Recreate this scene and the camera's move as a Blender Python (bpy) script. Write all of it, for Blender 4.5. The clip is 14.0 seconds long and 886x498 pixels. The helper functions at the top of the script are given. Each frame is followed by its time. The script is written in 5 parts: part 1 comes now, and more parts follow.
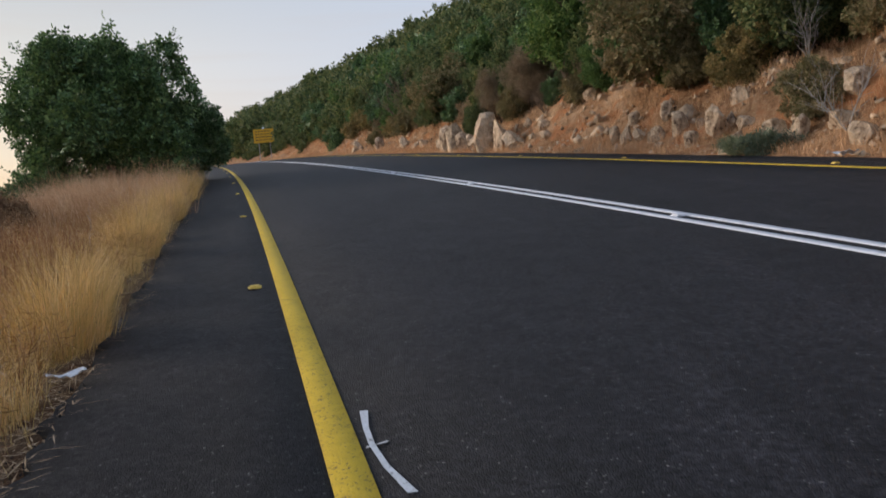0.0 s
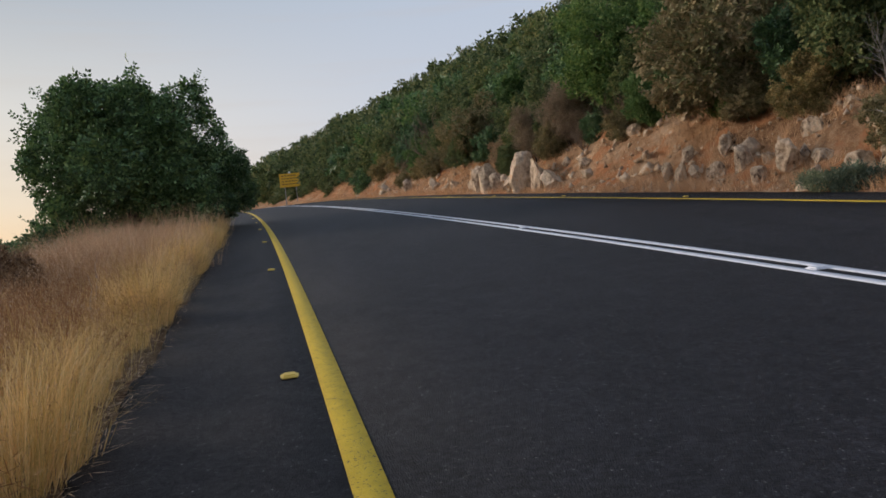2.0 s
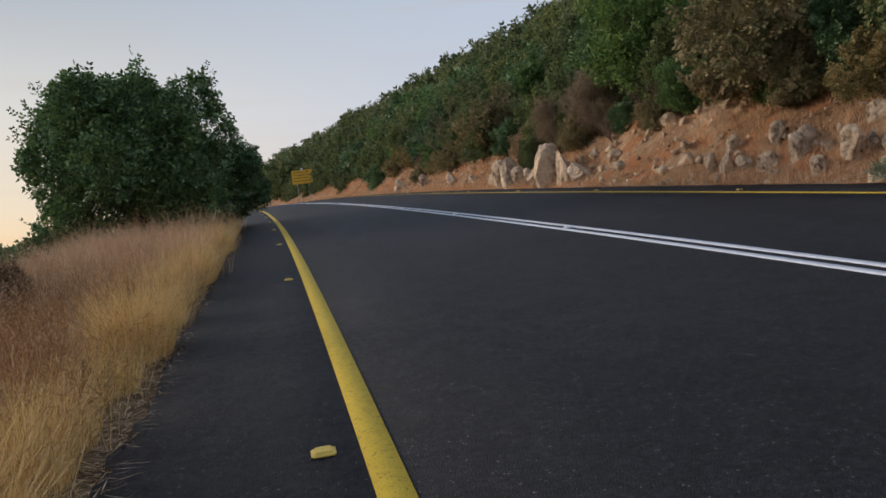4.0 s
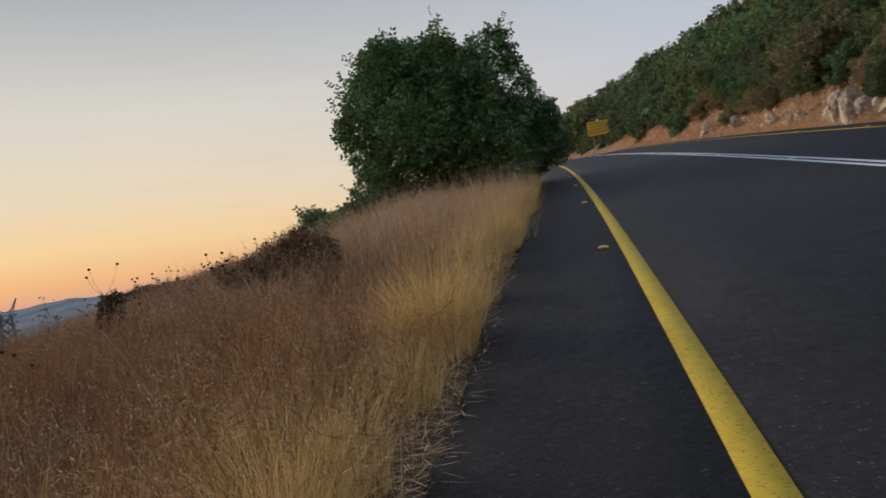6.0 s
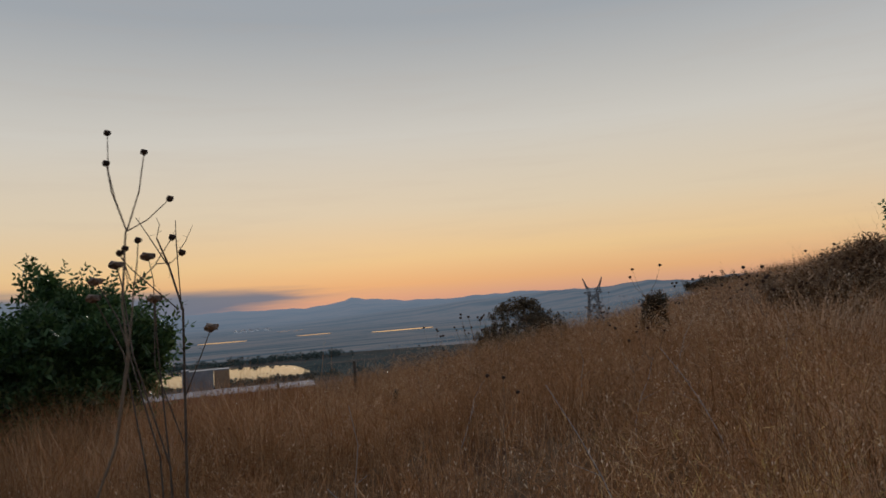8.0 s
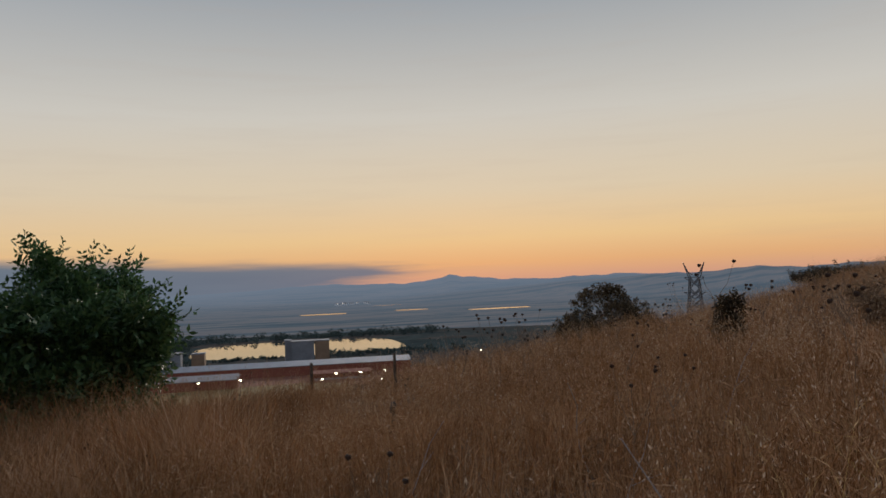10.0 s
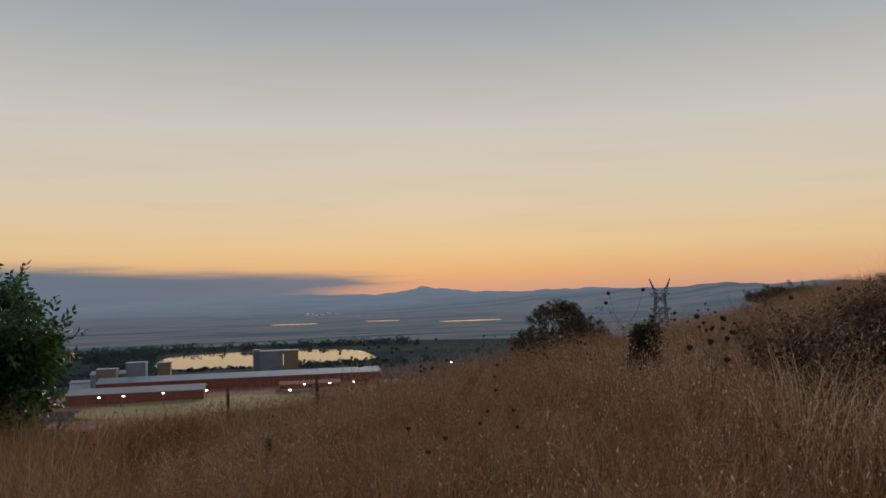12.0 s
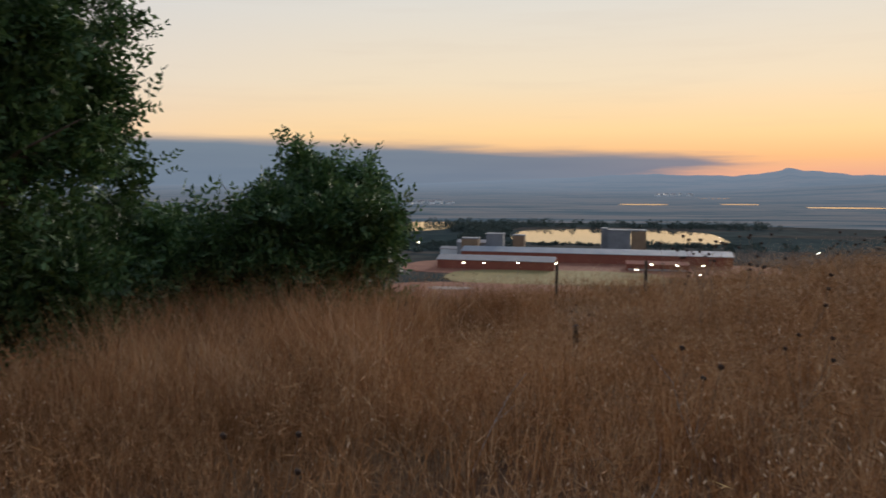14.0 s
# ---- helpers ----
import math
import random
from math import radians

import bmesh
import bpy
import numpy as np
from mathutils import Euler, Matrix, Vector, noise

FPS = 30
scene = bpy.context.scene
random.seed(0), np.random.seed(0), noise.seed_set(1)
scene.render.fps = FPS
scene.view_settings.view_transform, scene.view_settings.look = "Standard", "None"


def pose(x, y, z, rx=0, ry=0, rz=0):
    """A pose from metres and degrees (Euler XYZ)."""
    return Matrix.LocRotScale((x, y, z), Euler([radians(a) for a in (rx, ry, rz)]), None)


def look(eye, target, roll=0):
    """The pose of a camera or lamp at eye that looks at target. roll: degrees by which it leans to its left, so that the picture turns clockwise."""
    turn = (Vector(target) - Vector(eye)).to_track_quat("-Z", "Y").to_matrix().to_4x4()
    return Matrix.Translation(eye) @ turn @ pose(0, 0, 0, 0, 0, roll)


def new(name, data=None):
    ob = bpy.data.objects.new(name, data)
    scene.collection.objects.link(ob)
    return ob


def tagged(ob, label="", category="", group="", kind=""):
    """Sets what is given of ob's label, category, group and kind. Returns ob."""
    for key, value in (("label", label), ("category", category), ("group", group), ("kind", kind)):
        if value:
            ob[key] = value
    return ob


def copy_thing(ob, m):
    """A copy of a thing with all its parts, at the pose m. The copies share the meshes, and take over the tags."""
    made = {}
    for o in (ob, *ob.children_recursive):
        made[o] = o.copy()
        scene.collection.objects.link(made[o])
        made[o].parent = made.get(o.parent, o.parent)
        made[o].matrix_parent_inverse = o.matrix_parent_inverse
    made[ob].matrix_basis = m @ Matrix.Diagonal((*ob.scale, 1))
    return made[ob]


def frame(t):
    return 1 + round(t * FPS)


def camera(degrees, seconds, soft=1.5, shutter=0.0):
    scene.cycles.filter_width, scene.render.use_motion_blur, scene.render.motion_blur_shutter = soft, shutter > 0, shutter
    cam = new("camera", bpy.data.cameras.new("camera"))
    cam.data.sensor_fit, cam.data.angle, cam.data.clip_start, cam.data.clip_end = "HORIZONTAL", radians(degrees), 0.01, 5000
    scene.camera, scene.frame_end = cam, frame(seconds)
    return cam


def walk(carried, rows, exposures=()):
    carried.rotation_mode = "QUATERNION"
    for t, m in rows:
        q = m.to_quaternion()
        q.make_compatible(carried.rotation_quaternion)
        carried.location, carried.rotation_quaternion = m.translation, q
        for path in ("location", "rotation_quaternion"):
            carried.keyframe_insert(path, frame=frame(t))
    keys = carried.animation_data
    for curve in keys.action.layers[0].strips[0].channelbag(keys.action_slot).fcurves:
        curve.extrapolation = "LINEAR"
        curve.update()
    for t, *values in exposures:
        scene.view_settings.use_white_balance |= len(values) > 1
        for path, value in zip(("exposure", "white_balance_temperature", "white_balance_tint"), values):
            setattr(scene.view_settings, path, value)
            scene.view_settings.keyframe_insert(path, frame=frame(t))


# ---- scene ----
cam = camera(61.87, 14.0, soft=1.6, shutter=0.2)
PATH = [
    (0.0, pose(0.029, 0.021, 1.138, 87.610, 5.596, -2.563)),
    (0.5, pose(-0.040, 0.314, 1.182, 91.506, 5.970, -2.134)),
    (1.0, pose(-0.076, 0.633, 1.221, 91.243, 6.962, -4.156)),
    (1.5, pose(-0.144, 0.985, 1.272, 91.418, 6.711, -1.382)),
    (2.0, pose(-0.285, 1.375, 1.304, 90.981, 6.362, -0.668)),
    (4.5, pose(-0.627, 2.800, 1.514, 90.500, 7.450, 0.760)),
    (5.0, pose(-0.697, 3.060, 1.545, 89.601, 7.420, 3.599)),
    (5.5, pose(-0.801, 3.416, 1.601, 90.176, 6.079, 14.711)),
    (6.0, pose(-1.000, 3.782, 1.642, 90.045, 8.038, 23.143)),
    (6.5, pose(-1.106, 4.058, 1.680, 90.789, 6.603, 32.491)),
    (7.0, pose(-1.125, 4.254, 1.743, 92.275, 3.678, 46.419)),
    (7.5, pose(-1.300, 4.502, 1.796, 92.939, 4.083, 56.545)),
    (8.0, pose(-1.389, 4.750, 1.849, 93.745, 3.915, 65.732)),
    (10.5, pose(-2.549, 6.460, 2.021, 92.446, 2.118, 73.327)),
    (11.0, pose(-2.517, 6.679, 2.055, 92.321, 2.097, 71.818)),
    (11.5, pose(-2.576, 6.894, 2.080, 92.797, 1.691, 71.591)),
    (12.0, pose(-2.635, 7.080, 2.112, 93.296, 1.252, 71.114)),
    (12.5, pose(-2.683, 7.251, 2.140, 93.418, 0.015, 75.000)),
    (13.0, pose(-2.776, 7.319, 2.168, 93.592, -0.776, 84.180)),
    (13.5, pose(-2.876, 7.407, 2.157, 86.375, 0.080, 87.443)),
    (14.0, pose(-2.970, 7.438, 2.157, 84.225, -0.044, 97.670)),
]
walk(cam, PATH, [(0.0, 0.22), (0.5, 0.08), (1.0, 0.3), (2.0, 0.1), (4.5, 0.1), (5.0, 0.25), (5.5, 0.0), (6.0, -0.08), (6.5, -0.03), (7.0, -0.15), (7.5, -0.28), (12.5, -0.32), (13.4, -0.17), (14.0, 0.05)])

# ---- world and light ----
def srgb(r, g, b):
    return tuple(((v / 255 + 0.055) / 1.055) ** 2.4 if v > 10 else v / 255 / 12.92 for v in (r, g, b)) + (1.0,)


class Nodes:
    """Small helper to wire shader nodes."""
    def __init__(self, tree):
        self.t = tree
        tree.nodes.clear()

    def n(self, kind, **sets):
        node = self.t.nodes.new(kind)
        for key, value in sets.items():
            if key == "op":
                node.operation = value
            elif key == "blend":
                node.data_type, node.blend_type = "RGBA", value
            else:
                node.inputs[key.replace("_", " ")].default_value = value
        return node

    def link(self, a, b):
        self.t.links.new(a, b)

    def math(self, op, a, b=0.0, clamp=False):
        node = self.t.nodes.new("ShaderNodeMath")
        node.operation, node.use_clamp = op, clamp
        for i, v in enumerate((a, b)):
            if isinstance(v, (int, float)):
                node.inputs[i].default_value = v
            else:
                self.link(v, node.inputs[i])
        return node.outputs[0]

    def dot(self, vec, to):
        node = self.t.nodes.new("ShaderNodeVectorMath")
        node.operation = "DOT_PRODUCT"
        self.link(vec, node.inputs[0])
        node.inputs[1].default_value = to
        return node.outputs["Value"]

    def ramp(self, fac, stops, smooth=False):
        node = self.t.nodes.new("ShaderNodeValToRGB")
        node.color_ramp.interpolation = "EASE" if smooth else "LINEAR"
        els = node.color_ramp.elements
        while len(els) < len(stops):
            els.new(0.5)
        for e, (p, col) in zip(els, stops):
            e.position = p
            e.color = col if len(col) == 4 else (*col, 1)
        self.link(fac, node.inputs[0])
        return node.outputs["Color"]

    def mix(self, fac, a, b, blend="MIX"):
        node = self.t.nodes.new("ShaderNodeMix")
        node.data_type, node.blend_type = "RGBA", blend
        for i, v in ((0, fac), (6, a), (7, b)):
            if isinstance(v, (int, float)):
                node.inputs[i].default_value = v
            elif isinstance(v, tuple):
                node.inputs[i].default_value = v if len(v) == 4 else (*v, 1)
            else:
                self.link(v, node.inputs[i])
        return node.outputs[2]

    def noise(self, vec, scale, detail=3.0, rough=0.55):
        node = self.n("ShaderNodeTexNoise", Scale=scale, Detail=detail, Roughness=rough)
        if vec is not None:
            self.link(vec, node.inputs["Vector"])
        return node.outputs["Fac"]


WEST = 72.0     # bearing of the afterglow, degrees to the left of the y axis
sky = bpy.data.worlds.new("dusk_sky")
sky.use_nodes = True
scene.world = sky
w = Nodes(sky.node_tree)
way = w.n("ShaderNodeTexCoord").outputs["Generated"]
sep = w.n("ShaderNodeSeparateXYZ")
w.link(way, sep.inputs[0])
up = w.math("MAXIMUM", sep.outputs["Z"], 0.0)
glow = w.ramp(up, [(0.0, srgb(228, 170, 142)), (0.022, srgb(245, 188, 134)), (0.056, srgb(252, 213, 157)), (0.12, srgb(239, 220, 190)),
                   (0.218, srgb(223, 218, 208)), (0.36, srgb(174, 180, 186)), (0.7, srgb(150, 163, 184)), (1.0, srgb(140, 158, 188))])
away = w.ramp(up, [(0.0, srgb(218, 202, 202)), (0.1, srgb(207, 204, 211)), (0.2, srgb(194, 200, 213)), (0.36, srgb(178, 190, 208)),
                   (0.7, srgb(160, 176, 202)), (1.0, srgb(140, 158, 188))])
west_x, west_y = -math.sin(radians(WEST)), math.cos(radians(WEST))
mult = w.n("ShaderNodeMapRange")
mult.interpolation_type = "SMOOTHSTEP"
w.link(w.dot(way, (west_x, west_y, 0)), mult.inputs["Value"])
mult.inputs["From Min"].default_value, mult.inputs["From Max"].default_value = 0.15, 0.95
clear = w.mix(mult.outputs["Result"], away, glow)
# the long cloud bank that lies on the horizon south of the glow
side = w.dot(way, (west_y * -1.0, west_x, 0))
stretch = w.n("ShaderNodeMapping")
stretch.inputs["Scale"].default_value = (3.0, 3.0, 40.0)
w.link(way, stretch.inputs["Vector"])
ragged = w.noise(stretch.outputs[0], 1.6, 4.0)
top = w.math("ADD", w.math("MULTIPLY", side, 0.034), w.math("ADD", w.math("MULTIPLY", ragged, 0.022), 0.018))
under = w.n("ShaderNodeMapRange")
under.interpolation_type = "SMOOTHSTEP"
w.link(w.math("SUBTRACT", top, sep.outputs["Z"]), under.inputs["Value"])
under.inputs["From Min"].default_value, under.inputs["From Max"].default_value = 0.0, 0.019
begin = w.n("ShaderNodeMapRange")
begin.interpolation_type = "SMOOTHSTEP"
frayed = w.math("ADD", side, w.math("MULTIPLY", w.math("SUBTRACT", ragged, 0.5), 0.5))
w.link(frayed, begin.inputs["Value"])
begin.inputs["From Min"].default_value, begin.inputs["From Max"].default_value = -0.02, 0.17
belly = w.n("ShaderNodeMapRange")
belly.interpolation_type = "SMOOTHSTEP"
w.link(w.math("ADD", sep.outputs["Z"], w.math("MULTIPLY", side, 0.13)), belly.inputs["Value"])
belly.inputs["From Min"].default_value, belly.inputs["From Max"].default_value = 0.006, 0.03
bank_amount = w.math("MULTIPLY", w.math("MULTIPLY", under.outputs["Result"], begin.outputs["Result"]), w.math("MULTIPLY", belly.outputs["Result"], 0.96))
thin = w.math("MULTIPLY", w.math("SUBTRACT", ragged, 0.5, True), 0.4)
streaked = w.mix(thin, clear, srgb(196, 176, 160))
clouded = w.mix(bank_amount, streaked, w.mix(w.math("MULTIPLY", ragged, 0.8), srgb(92, 117, 140), srgb(116, 134, 150)))
air = w.n("ShaderNodeTexSky")
air.sky_type, air.sun_disc, air.sun_elevation, air.sun_rotation = "NISHITA", False, radians(1.0), radians(-WEST)
lit = w.mix(0.004, clouded, air.outputs[0])
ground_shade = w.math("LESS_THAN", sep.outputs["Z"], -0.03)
lit = w.mix(ground_shade, lit, (0.07, 0.065, 0.06))
back = w.n("ShaderNodeBackground", Strength=1.0)
w.link(lit, back.inputs["Color"])
w.link(back.outputs[0], w.n("ShaderNodeOutputWorld").inputs[0])

sun = new("sun", bpy.data.lights.new("sun", "SUN"))
sun.data.energy, sun.data.angle, sun.data.color = 2.6, radians(19), (1.0, 0.87, 0.75)
sun.matrix_world = look((60 * west_x, 60 * west_y, 17), (0, 0, 0))


# ---- materials ----
def material(name):
    m = bpy.data.materials.new(name)
    m.use_nodes = True
    k = Nodes(m.node_tree)
    return m, k, k.n("ShaderNodeTexCoord").outputs["Object"]


def finish(m, k, colour, rough=0.8, bump=None, depth=0.01, through_light=0.0, spec=0.3, metal=0.0):
    s = k.n("ShaderNodeBsdfPrincipled", Metallic=metal)
    s.inputs["Specular IOR Level"].default_value = spec
    if isinstance(rough, (int, float)):
        s.inputs["Roughness"].default_value = rough
    else:
        k.link(rough, s.inputs["Roughness"])
    if isinstance(colour, tuple):
        s.inputs["Base Color"].default_value = colour if len(colour) == 4 else (*colour, 1)
    else:
        k.link(colour, s.inputs["Base Color"])
    if bump is not None:
        b = k.n("ShaderNodeBump", Strength=1.0, Distance=depth)
        k.link(bump, b.inputs["Height"])
        k.link(b.outputs[0], s.inputs["Normal"])
    out = s.outputs[0]
    if through_light:
        tr = k.n("ShaderNodeBsdfTranslucent")
        if isinstance(colour, tuple):
            tr.inputs["Color"].default_value = (*colour[:3], 1)
        else:
            k.link(colour, tr.inputs["Color"])
        both = k.n("ShaderNodeMixShader", Fac=through_light)
        k.link(out, both.inputs[1])
        k.link(tr.outputs[0], both.inputs[2])
        out = both.outputs[0]
    k.link(out, k.n("ShaderNodeOutputMaterial").inputs[0])
    return m


def mottled(name, dark, light, scale, rough=0.85, bump=0.0, fine=None, spec=0.3, metal=0.0):
    """Two tones mixed by noise at two scales."""
    m, k, p = material(name)
    broad, grain = k.noise(p, scale, 4.0), k.noise(p, fine or scale * 9, 3.0)
    f = k.math("ADD", k.math("MULTIPLY", broad, 0.6), k.math("MULTIPLY", grain, 0.4))
    col = k.ramp(f, [(0.34, dark), (0.66, light)])
    return finish(m, k, col, rough, grain if bump else None, bump, spec=spec, metal=metal)


def island_colours(name, stops, rough=0.7, through_light=0.35, spec=0.2, patch=0.0):
    """Leaves and blades: each one takes a tone of its own."""
    m, k, p = material(name)
    r = k.n("ShaderNodeNewGeometry").outputs["Random Per Island"]
    if patch:
        r = k.math("ADD", k.math("MULTIPLY", r, 0.55), k.math("MULTIPLY", k.math("MULTIPLY", k.math("SUBTRACT", k.math("ADD", k.math("MULTIPLY", k.noise(p, patch, 3.0), 0.5), k.math("MULTIPLY", k.noise(p, patch * 5, 2.0), 0.5)), 0.34), 3.0, True), 0.45))
    step = 1.0 / (len(stops) - 1)
    col = k.ramp(r, [(i * step, c) for i, c in enumerate(stops)])
    whole = k.n("ShaderNodeObjectInfo").outputs["Random"]
    col = k.mix(1.0, col, k.ramp(whole, [(0.0, (0.78, 0.8, 0.76)), (0.5, (1, 1, 1)), (1.0, (1.2, 1.12, 0.95))]), "MULTIPLY")
    return finish(m, k, col, rough, through_light=through_light, spec=spec)


def asphalt_material(name, tint):
    m, k, p = material(name)
    broad, mid = k.noise(p, 0.35, 4.0), k.noise(p, 4.0, 4.0)
    stone = k.n("ShaderNodeTexVoronoi", Scale=150.0)
    k.link(p, stone.inputs["Vector"])
    tone = k.ramp(k.math("ADD", k.math("MULTIPLY", broad, 0.6), k.math("MULTIPLY", mid, 0.4)),
                  [(0.35, (0.0072, 0.0069, 0.0079)), (0.65, (0.0145, 0.0141, 0.0152))])
    tone = k.mix(1.0, tone, tint, "MULTIPLY")
    along = k.n("ShaderNodeMapping")
    along.inputs["Rotation"].default_value = (0.0, 0.0, radians(-14))
    along.inputs["Scale"].default_value = (1.5, 0.035, 1.0)
    k.link(p, along.inputs["Vector"])
    worn = k.noise(along.outputs[0], 1.0, 3.0)
    tone = k.mix(1.0, tone, k.ramp(worn, [(0.36, (0.85, 0.85, 0.85)), (0.56, (1.05, 1.05, 1.05)), (0.68, (1.5, 1.5, 1.5))]), "MULTIPLY")
    sepc = k.n("ShaderNodeSeparateColor")
    k.link(stone.outputs["Color"], sepc.inputs[0])
    chip = k.math("GREATER_THAN", sepc.outputs[0], 0.988)
    tone = k.mix(k.math("MULTIPLY", chip, 0.5), tone, (0.15, 0.145, 0.14))
    grit = k.noise(p, 120.0, 3.0, 0.7)
    tone = k.mix(1.0, tone, k.ramp(grit, [(0.34, (0.3, 0.3, 0.3)), (0.66, (2.0, 2.0, 2.0))]), "MULTIPLY")
    lumps = k.noise(p, 34.0, 3.0, 0.6)
    tone = k.mix(1.0, tone, k.ramp(lumps, [(0.36, (0.4, 0.4, 0.4)), (0.64, (1.75, 1.75, 1.75))]), "MULTIPLY")
    tone = k.mix(1.0, tone, k.ramp(k.noise(p, 11.0, 3.0, 0.6), [(0.36, (0.72, 0.72, 0.72)), (0.64, (1.3, 1.3, 1.3))]), "MULTIPLY")
    rough = k.math("ADD", k.math("MULTIPLY", mid, 0.22), 0.55)
    height = k.math("ADD", k.math("MULTIPLY", stone.outputs["Distance"], -1.0), k.math("MULTIPLY", grit, 0.6))
    return finish(m, k, tone, rough, height, 0.006, spec=0.25)


def paint_material(name, colour, worn):
    m, k, p = material(name)
    grain, pit = k.noise(p, 16.0, 4.0), k.noise(p, 75.0, 3.0)
    bare = k.ramp(k.math("ADD", pit, k.math("MULTIPLY", grain, 0.12)), [(0.40, (1, 1, 1)), (0.45, (0, 0, 0))])
    col = k.mix(1.0, (*colour, 1), k.ramp(grain, [(0.3, (0.88, 0.87, 0.84)), (0.7, (1.06, 1.06, 1.06))]), "MULTIPLY")
    col = k.mix(k.math("MULTIPLY", bare, worn), col, (0.06, 0.055, 0.045))
    return finish(m, k, col, 0.65, pit, 0.004, spec=0.3)


def soil_material(name, stops, red):
    m, k, p = material(name)
    a, b, c = k.noise(p, 0.5, 5.0), k.noise(p, 5.0, 5.0), k.noise(p, 42.0, 3.0)
    f = k.math("ADD", k.math("MULTIPLY", a, 0.4), k.math("ADD", k.math("MULTIPLY", b, 0.35), k.math("MULTIPLY", c, 0.25)))
    col = k.ramp(f, stops)
    col = k.mix(k.ramp(k.noise(p, 0.9, 5.0), [(0.52, (0, 0, 0)), (0.6, (1, 1, 1))]), col, red)
    return finish(m, k, col, 0.95, k.math("ADD", b, k.math("MULTIPLY", c, 0.5)), 0.16, spec=0.1)


def rock_material():
    m, k, p = material("limestone")
    a, b, c = k.noise(p, 1.3, 5.0), k.noise(p, 7.0, 6.0), k.noise(p, 40.0, 3.0)
    col = k.ramp(k.math("ADD", k.math("MULTIPLY", a, 0.5), k.math("MULTIPLY", b, 0.5)),
                 [(0.36, (0.09, 0.055, 0.035)), (0.43, (0.36, 0.26, 0.18)), (0.57, (0.68, 0.53, 0.38)), (0.68, (0.56, 0.29, 0.13))])
    return finish(m, k, col, 0.9, k.math("ADD", b, k.math("MULTIPLY", c, 0.4)), 0.06, spec=0.15)


def valley_material():
    m, k, p = material("valley_fields")
    fit_map = k.n("ShaderNodeMapping")
    fit_map.inputs["Scale"].default_value = (1.0, 0.22, 1.0)
    k.link(p, fit_map.inputs["Vector"])
    cells = k.n("ShaderNodeTexVoronoi", Scale=0.016)
    k.link(fit_map.outputs[0], cells.inputs["Vector"])
    sc = k.n("ShaderNodeSeparateColor")
    k.link(cells.outputs["Color"], sc.inputs[0])
    col = k.ramp(sc.outputs[0], [(0.0, (0.035, 0.05, 0.05)), (0.45, (0.055, 0.068, 0.064)), (0.75, (0.09, 0.078, 0.066)), (1.0, (0.045, 0.058, 0.054))])
    col = k.mix(1.0, col, k.ramp(k.noise(p, 0.05, 4.0), [(0.3, (0.75, 0.75, 0.78)), (0.7, (1.2, 1.2, 1.2))]), "MULTIPLY")
    return finish(m, k, col, 1.0, spec=0.0)


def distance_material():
    """Far plain and hills: self-glowing, with the haze of the air mixed into their colour."""
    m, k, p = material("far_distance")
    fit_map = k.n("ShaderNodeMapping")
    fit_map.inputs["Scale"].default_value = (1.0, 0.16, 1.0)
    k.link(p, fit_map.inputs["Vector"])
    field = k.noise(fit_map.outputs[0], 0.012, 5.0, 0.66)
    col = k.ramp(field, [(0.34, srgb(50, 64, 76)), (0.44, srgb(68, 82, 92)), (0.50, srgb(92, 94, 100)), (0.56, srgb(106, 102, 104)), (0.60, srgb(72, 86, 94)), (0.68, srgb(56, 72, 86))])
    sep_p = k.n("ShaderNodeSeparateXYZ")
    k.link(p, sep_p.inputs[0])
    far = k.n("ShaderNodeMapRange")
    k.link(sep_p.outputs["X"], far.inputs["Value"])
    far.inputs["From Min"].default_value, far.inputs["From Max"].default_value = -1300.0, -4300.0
    # painted haze: the colour goes over to blue-grey with distance
    haze_amount = k.ramp(far.outputs["Result"], [(0.0, (0.1, 0.1, 0.1)), (0.5, (0.42, 0.42, 0.42)), (1.0, (0.82, 0.82, 0.82))])
    col = k.mix(haze_amount, col, srgb(124, 139, 158))
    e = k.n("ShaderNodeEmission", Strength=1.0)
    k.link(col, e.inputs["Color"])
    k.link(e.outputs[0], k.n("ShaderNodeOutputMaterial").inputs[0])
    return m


def water_material():
    m, k, p = material("still_water")
    return finish(m, k, (0.02, 0.03, 0.035), 0.05, k.noise(p, 0.25, 2.0), 0.01, spec=0.5)


def glow_material(name, colour, strength):
    m, k, p = material(name)
    e = k.n("ShaderNodeEmission", Strength=strength, Color=(*colour, 1))
    k.link(e.outputs[0], k.n("ShaderNodeOutputMaterial").inputs[0])
    return m


ASPHALT = asphalt_material("asphalt", (1.0, 0.97, 1.05))
SHOULDER = asphalt_material("shoulder_asphalt", (1.12, 1.0, 0.97))
YELLOW_PAINT = paint_material("yellow_road_paint", (0.62, 0.42, 0.03), 0.8)
STUD_YELLOW = paint_material("yellow_stud", (0.72, 0.52, 0.12), 0.3)
WHITE_PAINT = paint_material("white_road_paint", (0.72, 0.73, 0.78), 0.5)
CHALK = paint_material("sprayed_chalk", (0.62, 0.64, 0.68), 0.9)
FIELD_SOIL = soil_material("field_soil", [(0.3, (0.10, 0.065, 0.038)), (0.5, (0.20, 0.13, 0.075)), (0.7, (0.30, 0.205, 0.12))], (0.15, 0.085, 0.05))
BANK_SOIL = soil_material("bank_soil", [(0.34, (0.13, 0.07, 0.038)), (0.46, (0.36, 0.20, 0.105)), (0.55, (0.50, 0.32, 0.19)), (0.66, (0.62, 0.47, 0.34))], (0.48, 0.215, 0.10))
VALLEY = valley_material()
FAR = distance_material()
WATER = water_material()
LIMESTONE = rock_material()
